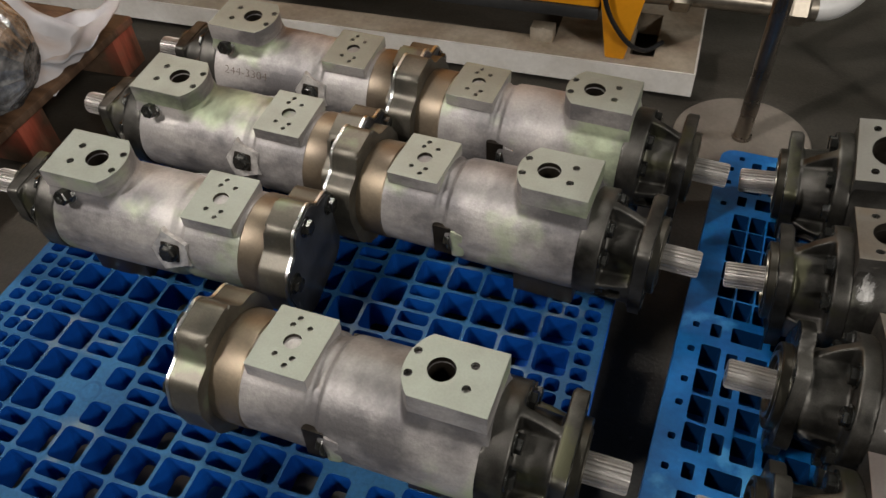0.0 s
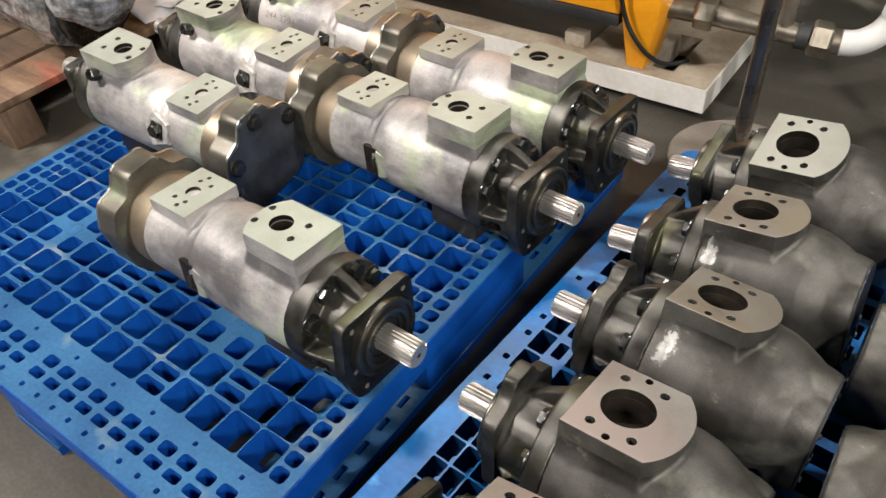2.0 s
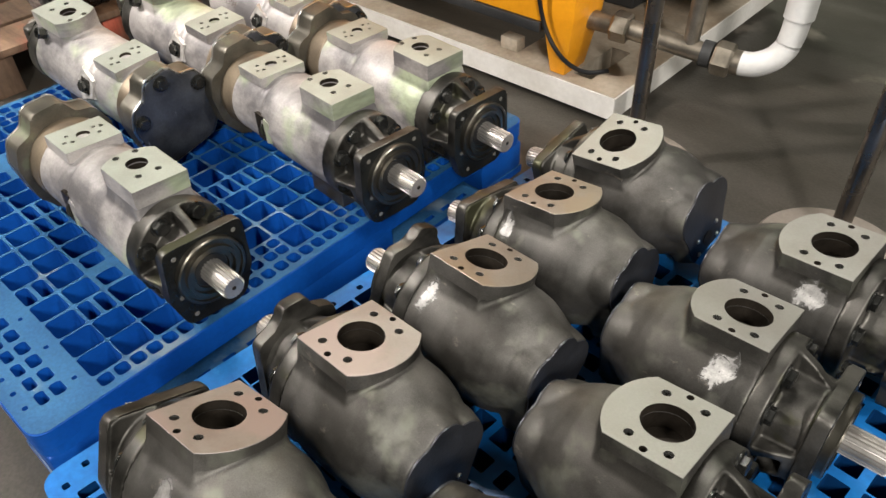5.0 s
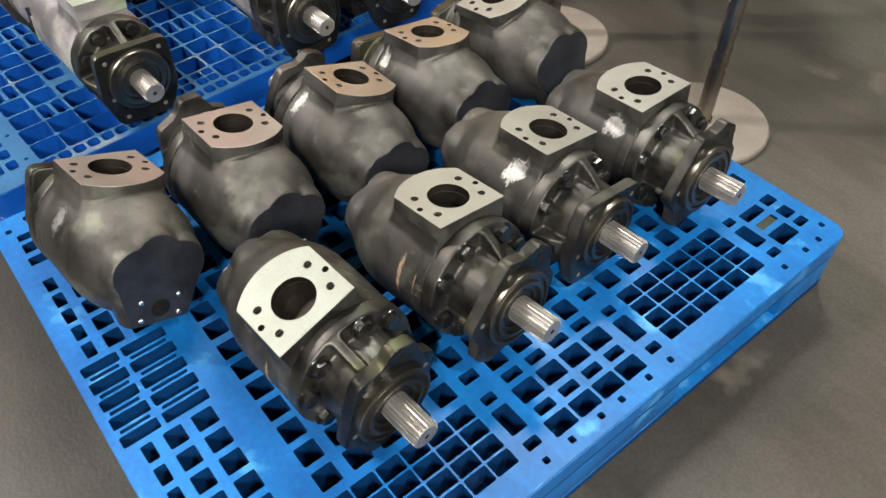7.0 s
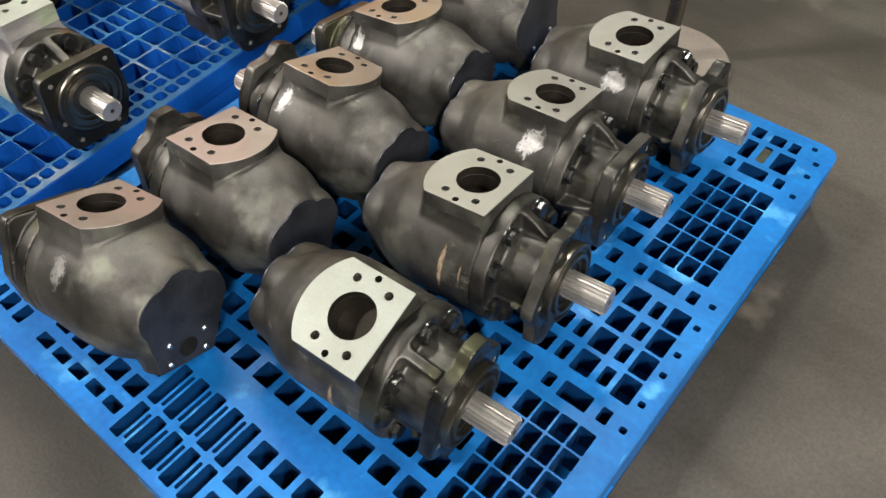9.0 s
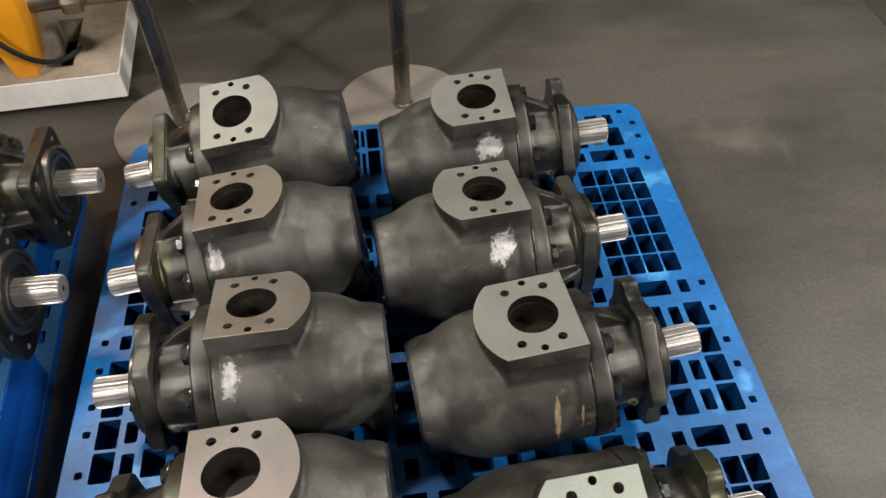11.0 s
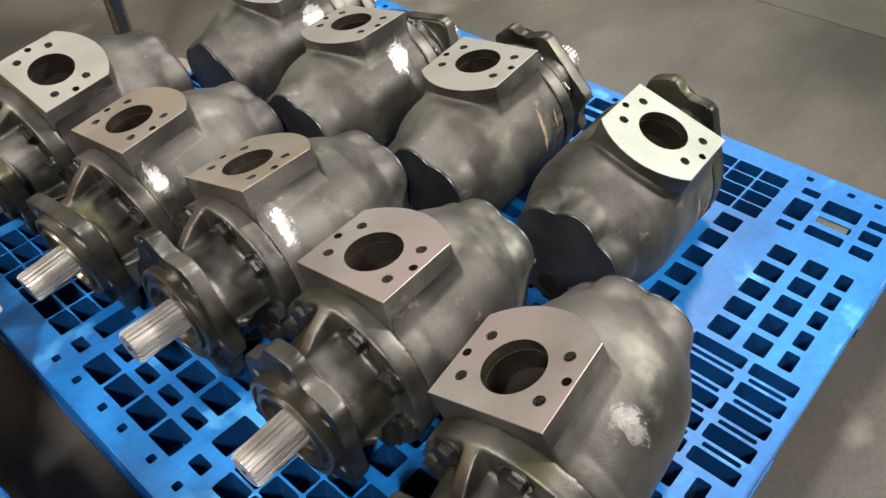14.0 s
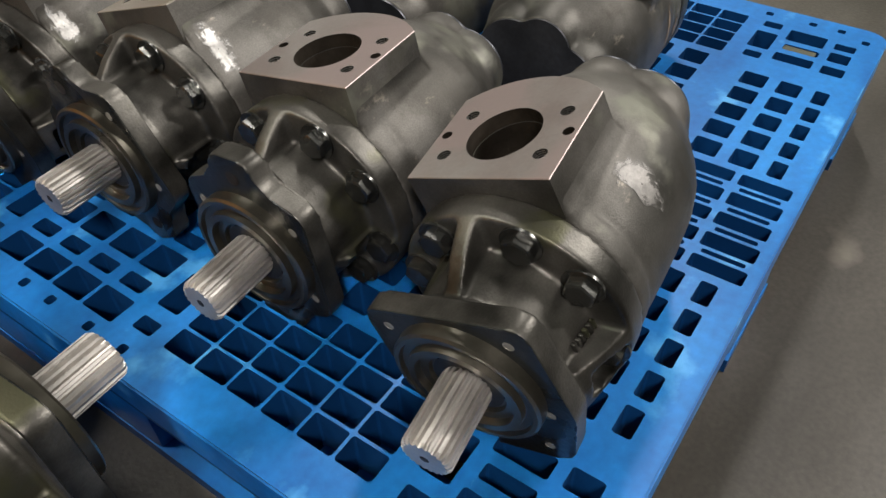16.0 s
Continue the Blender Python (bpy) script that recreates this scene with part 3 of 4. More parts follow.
# capped dark disc paints the shade inside the outlet
PORT_MESH = mesh_of("outlet_port", lathe([(-0.2432, 0.0148), (-0.2428, 0.013), (-0.236, 0.0128)], 24), HOLE_SHADE)
STUD_MESH = mesh_of("port_stud", lathe([(-0.2445, 0.003), (-0.243, 0.0045), (-0.236, 0.0045)], 12), BRIGHT)


PAD_HOLES = [(-0.053, 0, 0.032, 0.038)] + [(-0.053 + a * 0.0254, b * 0.0445, 0.006, 0.009) for a in (-1, 1) for b in (-1, 1)] + [(-0.053, b * 0.0565, 0.0048, 0.0105) for b in (-1, 1)]
REAR_MESH = mesh_of("rear_face", plate_yz(rear_outline(0.985), -0.2415, -0.234, 0.0012), REARFACE)


def bore_cup(r, low, high):
    bm = tube_z(bmesh.new(), 0, 0, low, high, r, 40)
    bmesh.ops.delete(bm, geom=[f for f in bm.faces if f.calc_center_median().z > high - 1e-5], context="FACES_ONLY")
    return bm


# dark cups line the bores, their shade put into the colour
BORE_MESH = mesh_of("bore", bore_cup(0.0314, 0.012, 0.1005), HOLE_SHADE)
BORE2_MESH = mesh_of("bore", bore_cup(0.018, 0.03, 0.1138), HOLE_SHADE)
def rotor_bars():
    """The vane ring seen at the bottom of the bore."""
    bm = bmesh.new()
    box(bm, -0.024, 0.024, -0.019, -0.009, 0.012, 0.066, 0.001)
    box(bm, -0.026, 0.026, -0.005, 0.004, 0.012, 0.07, 0.001)
    box(bm, -0.024, 0.024, 0.009, 0.018, 0.012, 0.064, 0.001)
    box(bm, -0.004, 0.004, -0.024, 0.024, 0.012, 0.044, 0.001)
    return bm


ROTOR_MESH = mesh_of("rotor", rotor_bars(), MACHINED)
HOUSING_TREE = BVHTree.FromPolygons([v.co for v in SINGLE.vertices], [p.vertices for p in SINGLE.polygons])


PAD_BLOCK = loft(bmesh.new(), [[(x, y, z) for x, y in pad_outline()] for z in (0.076, PAD_TOP)])
bmesh.ops.recalc_face_normals(PAD_BLOCK, faces=PAD_BLOCK.faces)
PAD_TREE = BVHTree.FromBMesh(PAD_BLOCK)


def scuff(seed, along, degrees, length, height):
    """An irregular ground or highlight patch that hugs the casting; its fade runs from the middle to the rim."""
    rng = random.Random(seed)
    bm = bmesh.new()
    fade = bm.verts.layers.float.new("fade")
    n, rows = 36, 9
    p, q, r3 = rng.random() * 6, rng.random() * 6, rng.random() * 6
    wave = [0.76 + 0.12 * math.sin(2 * math.pi * 2 * k / n + p) + 0.07 * math.sin(2 * math.pi * 3 * k / n + q) + 0.05 * math.sin(2 * math.pi * 5 * k / n + r3) for k in range(n)]
    def lay(u, v):
        a = radians(degrees) + v / 0.1
        way = Vector((0, math.cos(a), math.sin(a)))
        start = Vector((min(along + u, -0.004), 0, 0)) + way * 0.3
        place, normal, _, far = HOUSING_TREE.ray_cast(start, -way)
        on_pad = PAD_TREE.ray_cast(start, -way)
        if on_pad[0] is not None and on_pad[3] < far:
            place, normal = on_pad[:2]
        return place + normal * 0.0006
    rings = []
    for j in range(rows + 1):
        t = j / rows
        ring = []
        for k in range(n):
            a = 2 * math.pi * k / n
            r = max(0.02, t) * wave[k]
            v = bm.verts.new(lay(length * r * math.cos(a), height * r * math.sin(a)))
            v[fade] = 1 - t
            ring.append(v)
        rings.append(ring)
    for p, q in zip(rings, rings[1:]):
        for k in range(n):
            bm.faces.new((p[k], p[(k + 1) % n], q[(k + 1) % n], q[k]))
    return bm


def single_pump(m, label, kind, pad_mat, patch, seam=(), turn=0.0):
    pump = thing("hydraulic_pump", m, label, "hydraulic pump", "single pumps on the pallet")
    piece("housing", SINGLE, pump, label="dark brownish cast-iron housing")
    pad = drilled(pad_outline(), PAD_HOLES, PAD_TOP, 0.076)
    for f in pad.faces:
        c = f.calc_center_median()
        if f.material_index == 1 and 0.03 < abs(c.y) < 0.052 and abs(c.x + 0.053) > 0.015 and len(f.verts) == 4:
            f.material_index = 2
    part("port_pad", pad, [pad_mat, HOLE_SHADE, THREAD, CAST], pump, "milled inlet face with bore and tapped holes", angle=30)
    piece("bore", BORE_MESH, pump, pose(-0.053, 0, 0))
    piece("rotor", ROTOR_MESH, pump, pose(-0.053, 0, 0), "dark slotted rotor inside the bore")
    piece("rear_face", REAR_MESH, pump, pose(0.022, 0, 0), label="dark flat rear face")
    piece("outlet_port", PORT_MESH, pump, pose(0.022, 0, -0.052))
    for a in (-1, 1):
        for b in (-1, 1):
            piece("port_stud", STUD_MESH, pump, pose(0.022, a * 0.03, -0.052 + b * 0.016))
    for seed, along, degrees, length, height in seam:
        part("rust_streak", scuff(seed, along, degrees, length, height), RUST_LINE, pump, "pale rusty streak")
    if patch:
        seed, along, degrees, length, height = patch
        # seed 8 is the painted highlight, the other seeds are ground iron
        part("ground_patch", scuff(seed, along, degrees, length, height), HIGHLIGHT_PATCH if seed == 8 else GROUND_PATCH, pump, "bright patch, freshly ground or painted highlight")
    front_end(pump, kind, turn=turn)
    return pump


def lie(x, y, z, roll, yaw, pitch, back=0):
    """Where a pump lies: the pad's front edge on its axis, rolled, turned and tipped."""
    return pose(x, y, z, -roll, 0, 0) @ pose(0, 0, 0, 0, 0, yaw + back) @ pose(0, 0, 0, 0, pitch, 0)


# pad front edge x, axis y and z, roll, yaw, pitch in degrees; flange kind; finish of the pad; side and seed of a ground
# or painted-highlight patch
LEFT_ROW = [(0.206, 1.035, 0.241, -11.802, 2.801, 6.846, SQUARE, MACHINED, None), (0.214, 0.809, 0.232, 8.657, 2.271, 6.394, SQUARE, MACHINED_ORANGE_SHEEN, (3, -0.018, 40, 0.026, 0.062)), (0.241, 0.589, 0.247, 18.106, 1.464, 0.719, EARED, MACHINED_ORANGE_SHEEN, (5, -0.022, 36, 0.03, 0.068)),
            (0.233, 0.375, 0.244, 10.901, 1.47, 2.382, EARED, MACHINED_RED_SHEEN, None), (0.223, 0.151, 0.247, 21.775, 2.56, 8.733, SQUARE, MACHINED_RED_SHEEN, (8, -0.072, 28, 0.03, 0.075))]
RIGHT_ROW = [(0.7, 1.004, 0.245, 0.255, 0.715, -4.202, EARED, MACHINED, (4, -0.045, 138, 0.05, 0.055)), (0.675, 0.777, 0.242, 10.567, 4.114, -1.72, SQUARE, MACHINED, (9, -0.045, 142, 0.045, 0.06)), (0.707, 0.549, 0.251, 8.452, 3.215, -5.281, EARED, MACHINED, None),
             (0.714, 0.317, 0.246, -16.535, 3.52, 1.591, EARED, MACHINED2, None)]
SINGLE_LABEL = "dark cast-iron single hydraulic pump with splined shaft on the blue pallet"
PATCH_LABEL = "dark cast-iron hydraulic pump with a bright ground or painted-highlight patch"
for *where, kind, finish, patch in LEFT_ROW:
    pump = single_pump(lie(*where, 180), PATCH_LABEL if patch else SINGLE_LABEL, kind, finish, patch, turn=(10 if patch else -6) if kind == EARED else 0)
# unreadable raised characters on the cover of the last one
for k in range(6):
    x = 0.03 + 0.0048 * k
    y = 0.074 - 0.2 * (x - 0.03)
    part("cast_mark", box(bmesh.new(), x - 0.0015, x + 0.0015, y - 0.003, y + 0.0012, -0.0065, 0.002, 0.0005), COVER, pump)
for *where, kind, finish, patch in RIGHT_ROW:
    # pale streaks down the side of the two nearest, below the pad's rear end
    single_pump(lie(*where), PATCH_LABEL if patch else SINGLE_LABEL, kind, finish, patch, () if patch else ((11, -0.05, 168, 0.011, 0.1), (12, -0.018, 168, 0.005, 0.05)), turn=-35 if kind == EARED else 0)


# double pumps
def big_pad_outline(grow=1.0):
    pts = pad_outline(1.0, 0.103, 0.05, 0.021)
    return [(-0.06 + (x + 0.06) * grow, y * grow) for x, y in pts]


SMALL_TOP = 0.092


def double_casting():
    bm = lathe([(0.0, 0.06), (0.0, 0.0865), (-0.03, 0.0875), (-0.19, 0.0875), (-0.222, 0.086), (-0.226, 0.081), (-0.24, 0.08), (-0.244, 0.084), (-0.36, 0.083), (-0.4, 0.076)], 48)
    loft(bm, [[(x, y, z) for x, y in big_pad_outline(g)] for z, g in ((0.03, 1.16), (0.07, 1.08), (0.088, 1.0), (0.116, 0.985))])
    box(bm, -0.33, -0.246, -0.05, 0.05, 0.0, 0.086)
    return cast("housing", bm, SILVER, 0.0028, 4, cutter=tube_z(bmesh.new(), -0.075, 0, 0.0, 0.2, 0.0183, 32))


DOUBLE = double_casting()


def end_cap_outline():
    """A wavy cap: an ear on top, shoulders, a broad foot."""
    pts = [(-0.03, 0.115), (0.03, 0.115), (0.048, 0.082), (0.082, 0.072), (0.1, 0.03), (0.096, -0.045), (0.062, -0.098), (-0.062, -0.098), (-0.096, -0.045), (-0.1, 0.03), (-0.082, 0.072), (-0.048, 0.082)]
    return rounded(pts, [0.02, 0.02, 0.022, 0.026, 0.03, 0.04, 0.03, 0.03, 0.04, 0.03, 0.026, 0.022], 6)


def double_pump(m, label, height, plug, cap_turn, note=None):
    pump = thing("double_hydraulic_pump", m, label, "hydraulic pump", "double pumps on the pallet")
    piece("housing", DOUBLE, pump, label="silvery grey cast housing with green patches")
    holes = [(-0.075, 0, 0.0185, 0.034)] + [(-0.075 + a * 0.038, b * 0.018, 0.0058, 0.009) for a in (-1, 1) for b in (-1, 1)]
    part("suction_pad", threaded(drilled(big_pad_outline(), holes, 0.124, 0.09), -0.075, 0.0195), [MACHINED2, HOLE_SHADE, THREAD, SILVER], pump, "milled suction face with bore and tapped holes", angle=30)
    piece("bore", BORE2_MESH, pump, pose(-0.075, 0, 0))
    small = [(-0.243, -0.054), (-0.243, 0.054), (-0.333, 0.054), (-0.333, -0.054)]
    holes = [(-0.288, 0, 0.0125, 0.012)] + [(-0.288 + a * 0.013, b * 0.026, 0.0042, 0.012) for a in (-1, 1) for b in (-1, 1)] + [(-0.288 + a * 0.008, -a * 0.039, 0.0042, 0.012) for a in (-1, 1)]
    part("outlet_pad", threaded(drilled(rounded(small, 0.002, 1), holes, SMALL_TOP, 0.07), -0.288, 0.0135), [MACHINED2, HOLE_SHADE, THREAD, SILVER], pump, "milled outlet face with small bore", angle=30)
    part("rear_ring", lathe([(-0.34, 0.06), (-0.34, 0.0835), (-0.342, 0.085), (-0.382, 0.085), (-0.39, 0.082), (-0.39, 0.05)], 48), BAND, pump, "brownish turned ring")
    outline = turned(end_cap_outline(), cap_turn)
    cap = part("end_cap", plate_yz(outline, -0.438, -0.388, 0.006), CAPSIDE, pump, "dark wavy-edged end cap")
    part("cap_face", plate_yz([(y * 0.965, z * 0.965) for y, z in outline], -0.4405, -0.436, 0.001), CAPFACE, cap, "dark oily machined back")
    part("cap_rim", plate_yz([(y * 1.012, z * 1.012) for y, z in outline], -0.438, -0.4335, 0.001), BRIGHT, cap, "bright machined rim")
    for y, z in turned([(0.0, 0.092), (0.075, 0.04), (-0.075, 0.04)], cap_turn):
        piece("cap_screw", BOLT_MESH, cap, pose(-0.4405, y, z, 0, 0, 180))
    foot = bmesh.new()
    box(foot, -0.115, -0.01, -0.05, 0.05, 0.151 - height, -0.05, 0.003)
    part("foot", foot, FOOT_IRON, pump)
    for s in (-1, 1):
        if plug:
            rng = random.Random(s + 5)
            star = [((0.039 if k % 2 else 0.026) * (0.8 + 0.4 * rng.random()) * math.cos(k * math.pi / 5), (0.039 if k % 2 else 0.026) * (0.8 + 0.4 * rng.random()) * math.sin(k * math.pi / 5)) for k in range(10)]
            tilt = pose(-0.222, 0, 0, 20 * s) @ pose(0, s * 0.0835, 0, 0, 0, 90 * s)
            st = part("bolt_lug", plate_yz(star, -0.01, 0.004, 0.0025), STAR, pump, "bright chipped lug round a bolt")
            st.matrix_local = tilt
            # proud dark plate paints the shade of a recess round the bolt
            pit = part("bolt_recess", plate_yz(rounded([(-0.017, -0.015), (0.017, -0.017), (0.018, 0.016), (-0.015, 0.018)], 0.004, 3), -0.008, 0.0055, 0.0008), HOLE_SHADE, pump)
            pit.matrix_local = tilt
            piece("bolt", BOLT_MESH, pump, tilt @ pose(0.005, 0, 0))
            continue
        lug = bmesh.new()
        loft(lug, [[(x, s * y, z) for x, z in ((-0.212, 0.026), (-0.19, 0.022), (-0.184, -0.005), (-0.19, -0.028), (-0.212, -0.034))] for y in (0.055, 0.087)])
        bmesh.ops.bevel(lug, geom=lug.edges[:], offset=0.004, segments=2, affect="EDGES", profile=0.5)
        part("bolt_lug", lug, SILVER, pump)
        # dark box stands in for the shaded notch behind the lug
        part("bolt_recess", box(bmesh.new(), -0.243, -0.2115, s * 0.06 if s > 0 else -0.084, 0.084 if s > 0 else -0.06, -0.032, 0.028), HOLE_SHADE, pump)
        piece("bolt", BOLT_MESH, pump, pose(-0.213, s * 0.078, -0.002, 0, 0, 180))
    if plug:
        pl = part("plug", lathe([(0.0, 0.013), (0.022, 0.013), (0.024, 0.011), (0.024, 0.006), (0.02, 0.006)], 6), OXIDE, pump, "black port plug")
        pl.matrix_local = pose(-0.035, 0.05, 0.078, 0, -25, 90)
        fi = part("plug_washer", lathe([(0.0, 0.016), (0.004, 0.016)], 20), BRIGHT, pump)
        fi.matrix_local = pose(-0.035, 0.05, 0.078, 0, -25, 90)
    if note:
        curve = bpy.data.curves.new("writing", "FONT")
        curve.body, curve.size, curve.extrude, curve.offset = note, 0.03, 0.0, -0.0007
        tmp = bpy.data.objects.new("writing", curve)
        scene.collection.objects.link(tmp)
        me = bpy.data.meshes.new_from_object(tmp.evaluated_get(bpy.context.evaluated_depsgraph_get()))
        bpy.data.objects.remove(tmp)
        for v in me.vertices:
            x, y = v.co.x * 0.85, v.co.y * 0.75
            a = radians(24) + y / 0.088
            v.co = (-0.03 - x, 0.0884 * math.cos(a), 0.0884 * math.sin(a))
        me.materials.append(INK)
        piece("writing", me, pump, label="handwritten black number")
    front_end(pump, SQUARE, True, small=plug)
    return pump


def threaded(bm, x, r):
    for f in bm.faces:
        if f.material_index == 1 and (f.calc_center_median().xy - Vector((x, 0))).length > r and len(f.verts) == 4:
            f.material_index = 2
    return bm


BAND = material("brown_turned_band", (0.3, 0.24, 0.17), 0.42, 0.7, 0.2, 12, 200, 0.1, (0.2, 0.16, 0.12))
RIGHT_A = [(-0.196, 0.362, 0.265, 3.0, 2.3, 0.5), (-0.173, 0.754, 0.269, 0.5, -0.8, -0.6), (-0.162, 0.982, 0.265, 0.5, -0.1, 0.5)]
LEFT_A = [(-1.027, 0.539, 0.285, -3.5, 5.3, -4.1), (-1.030, 0.778, 0.283, -3.3, 2.8, -2.8), (-1.01, 0.998, 0.283, -3.0, 2.5, -2.5)]
DOUBLE_LABEL = "silver-grey double hydraulic pump with splined shaft on the blue pallet"
for where in RIGHT_A:
    double_pump(lie(*where), DOUBLE_LABEL, where[2], False, 10)
for k, where in enumerate(LEFT_A):
    double_pump(lie(*where, 180), DOUBLE_LABEL if k < 2 else "silver-grey double hydraulic pump with a handwritten number on it", where[2], True, -10, "244-3304" if k == 2 else None)


# ---- pallets ----
def mirrored(quarter, wide, long_):
    """Openings of one quarter, given from the middle outwards, set in all four."""
    out = []
    for a0, a1, b0, b1 in quarter:
        xs = [(wide / 2 + a0, wide / 2 + a1), (wide / 2 - a1, wide / 2 - a0)] if a0 > -a1 else [(wide / 2 + a0, wide / 2 + a1)]
        ys = [(long_ / 2 + b0, long_ / 2 + b1), (long_ / 2 - b1, long_ / 2 - b0)] if b0 > -b1 else [(long_ / 2 + b0, long_ / 2 + b1)]
        out += [(*x, *y) for x in xs for y in ys]
    return out


def span(centre, size):
    return centre - size / 2, centre + size / 2


def grid_b():
    """Openings of the bright pallet: square field, foot blocks, fine side grids, slatted ends."""
    q = []
    for k in range(2):
        b = 0.025 + 0.05 * k
        q += [(0.332, 0.35, *span(b, 0.034)), (0.361, 0.394, *span(b, 0.042)), (0.405, 0.423, *span(b, 0.034)), (0.432, 0.463, *span(b, 0.045))]
    for b in (0.131, 0.452):
        q += [(0.343, 0.36, *span(b, 0.024)), (0.372, 0.421, *span(b, 0.03)), (0.437, 0.454, *span(b, 0.026))]
    for i in range(4):
        for j in range(6):
            q.append((*span(0.3495 + 0.0305 * i, 0.0272), *span(0.1835 + 0.0422 * j, 0.039)))
    q += [(0.352, 0.374, 0.478, 0.53), (0.386, 0.402, 0.482, 0.53), (0.414, 0.446, 0.478, 0.53), (0.386, 0.412, 0.542, 0.57), (0.422, 0.44, 0.542, 0.57), (0.35, 0.372, 0.542, 0.572)]
    q += [(0.472, 0.483, *span(b, 0.011)) for b in (0.022, 0.083, 0.134, 0.437, 0.5, 0.54)] + [(0.455, 0.466, 0.571, 0.582)]
    # field of squares
    for i in range(7):
        for j in range(8):
            a, b = 0.0245 + 0.0465 * i, 0.026 + 0.0515 * j
            if j == 2:
                q.append((*span(a, 0.033 if i % 2 else 0.02), *span(b, 0.03)))
            else:
                q.append((*span(a, 0.034), *span(b, 0.034)))
    # ends: slatted panel, then three rows of small openings
    for b0, b1 in ((0.452, 0.523), (0.53, 0.588)):
        q += [(-0.011, 0.011, b0, b1), (0.0155, 0.022, b0 + 0.006, b1 - 0.006), (0.0265, 0.0495, b0, b1), (0.054, 0.0605, b0 + 0.006, b1 - 0.006), (0.065, 0.086, b0, b1)]
    for i in range(5):
        a = 0.114 + 0.0435 * i
        q += [(*span(a, 0.032), 0.459, 0.492), (*span(a, 0.032), 0.507, 0.536), (*span(a, 0.032), 0.552, 0.57)]
    return mirrored(q, 1.0, 1.2)


WIDE_A = 1.06


def grid_a():
    """Openings of the scuffed pallet: large rounded cells, small edge cells, slotted ends."""
    q = []
    for i in range(8):
        for j in range(8):
            a0, a1, b0, b1 = 0.0605 * i + 0.003, 0.0605 * (i + 1) - 0.003, 0.06 * j + 0.003, 0.06 * (j + 1) - 0.003
            if i == 7 and 1 <= j <= 4:
                for u in range(2):
                    for w in range(2):
                        q.append((a0 - 0.001 + 0.028 * u, a0 + 0.024 + 0.028 * u, b0 + 0.027 * w, b0 + 0.024 + 0.027 * w))
            elif i >= 6 and j >= 5:
                q.append((a0 - 0.002, a1 + 0.002, b0 - 0.002, b1 + 0.002))
            elif i in (3, 4) and j in (4, 5):
                da, db = (0, 0.008) if i == 3 else (0.008, 0), (0, 0.008) if j == 4 else (0.008, 0)
                q.append((a0 + 0.003 + da[0], a1 - 0.003 - da[1], b0 + 0.003 + db[0], b1 - 0.003 - db[1]))
            elif (i + 2 * j) % 7 == 3:
                mid = (b0 + b1) / 2
                q += [(a0, a1, b0, mid - 0.004), (a0, a1, mid + 0.004, b1)]
            else:
                q.append((a0, a1, b0, b1))
    for i in range(11):
        a = 0.03 + 0.043 * i
        q += [(*span(a, 0.031), 0.516, 0.537), (*span(a, 0.031), 0.545, 0.562), (*span(a, 0.009), 0.576, 0.585)]
    for i in range(5):
        q.append((*span(0.06 + 0.1 * i, 0.008), 0.494, 0.502))
    for j in range(16):
        q.append((0.4885, 0.5155, 0.03 * j + 0.003, 0.03 * j + 0.027))
    return mirrored(q, WIDE_A, 1.2)


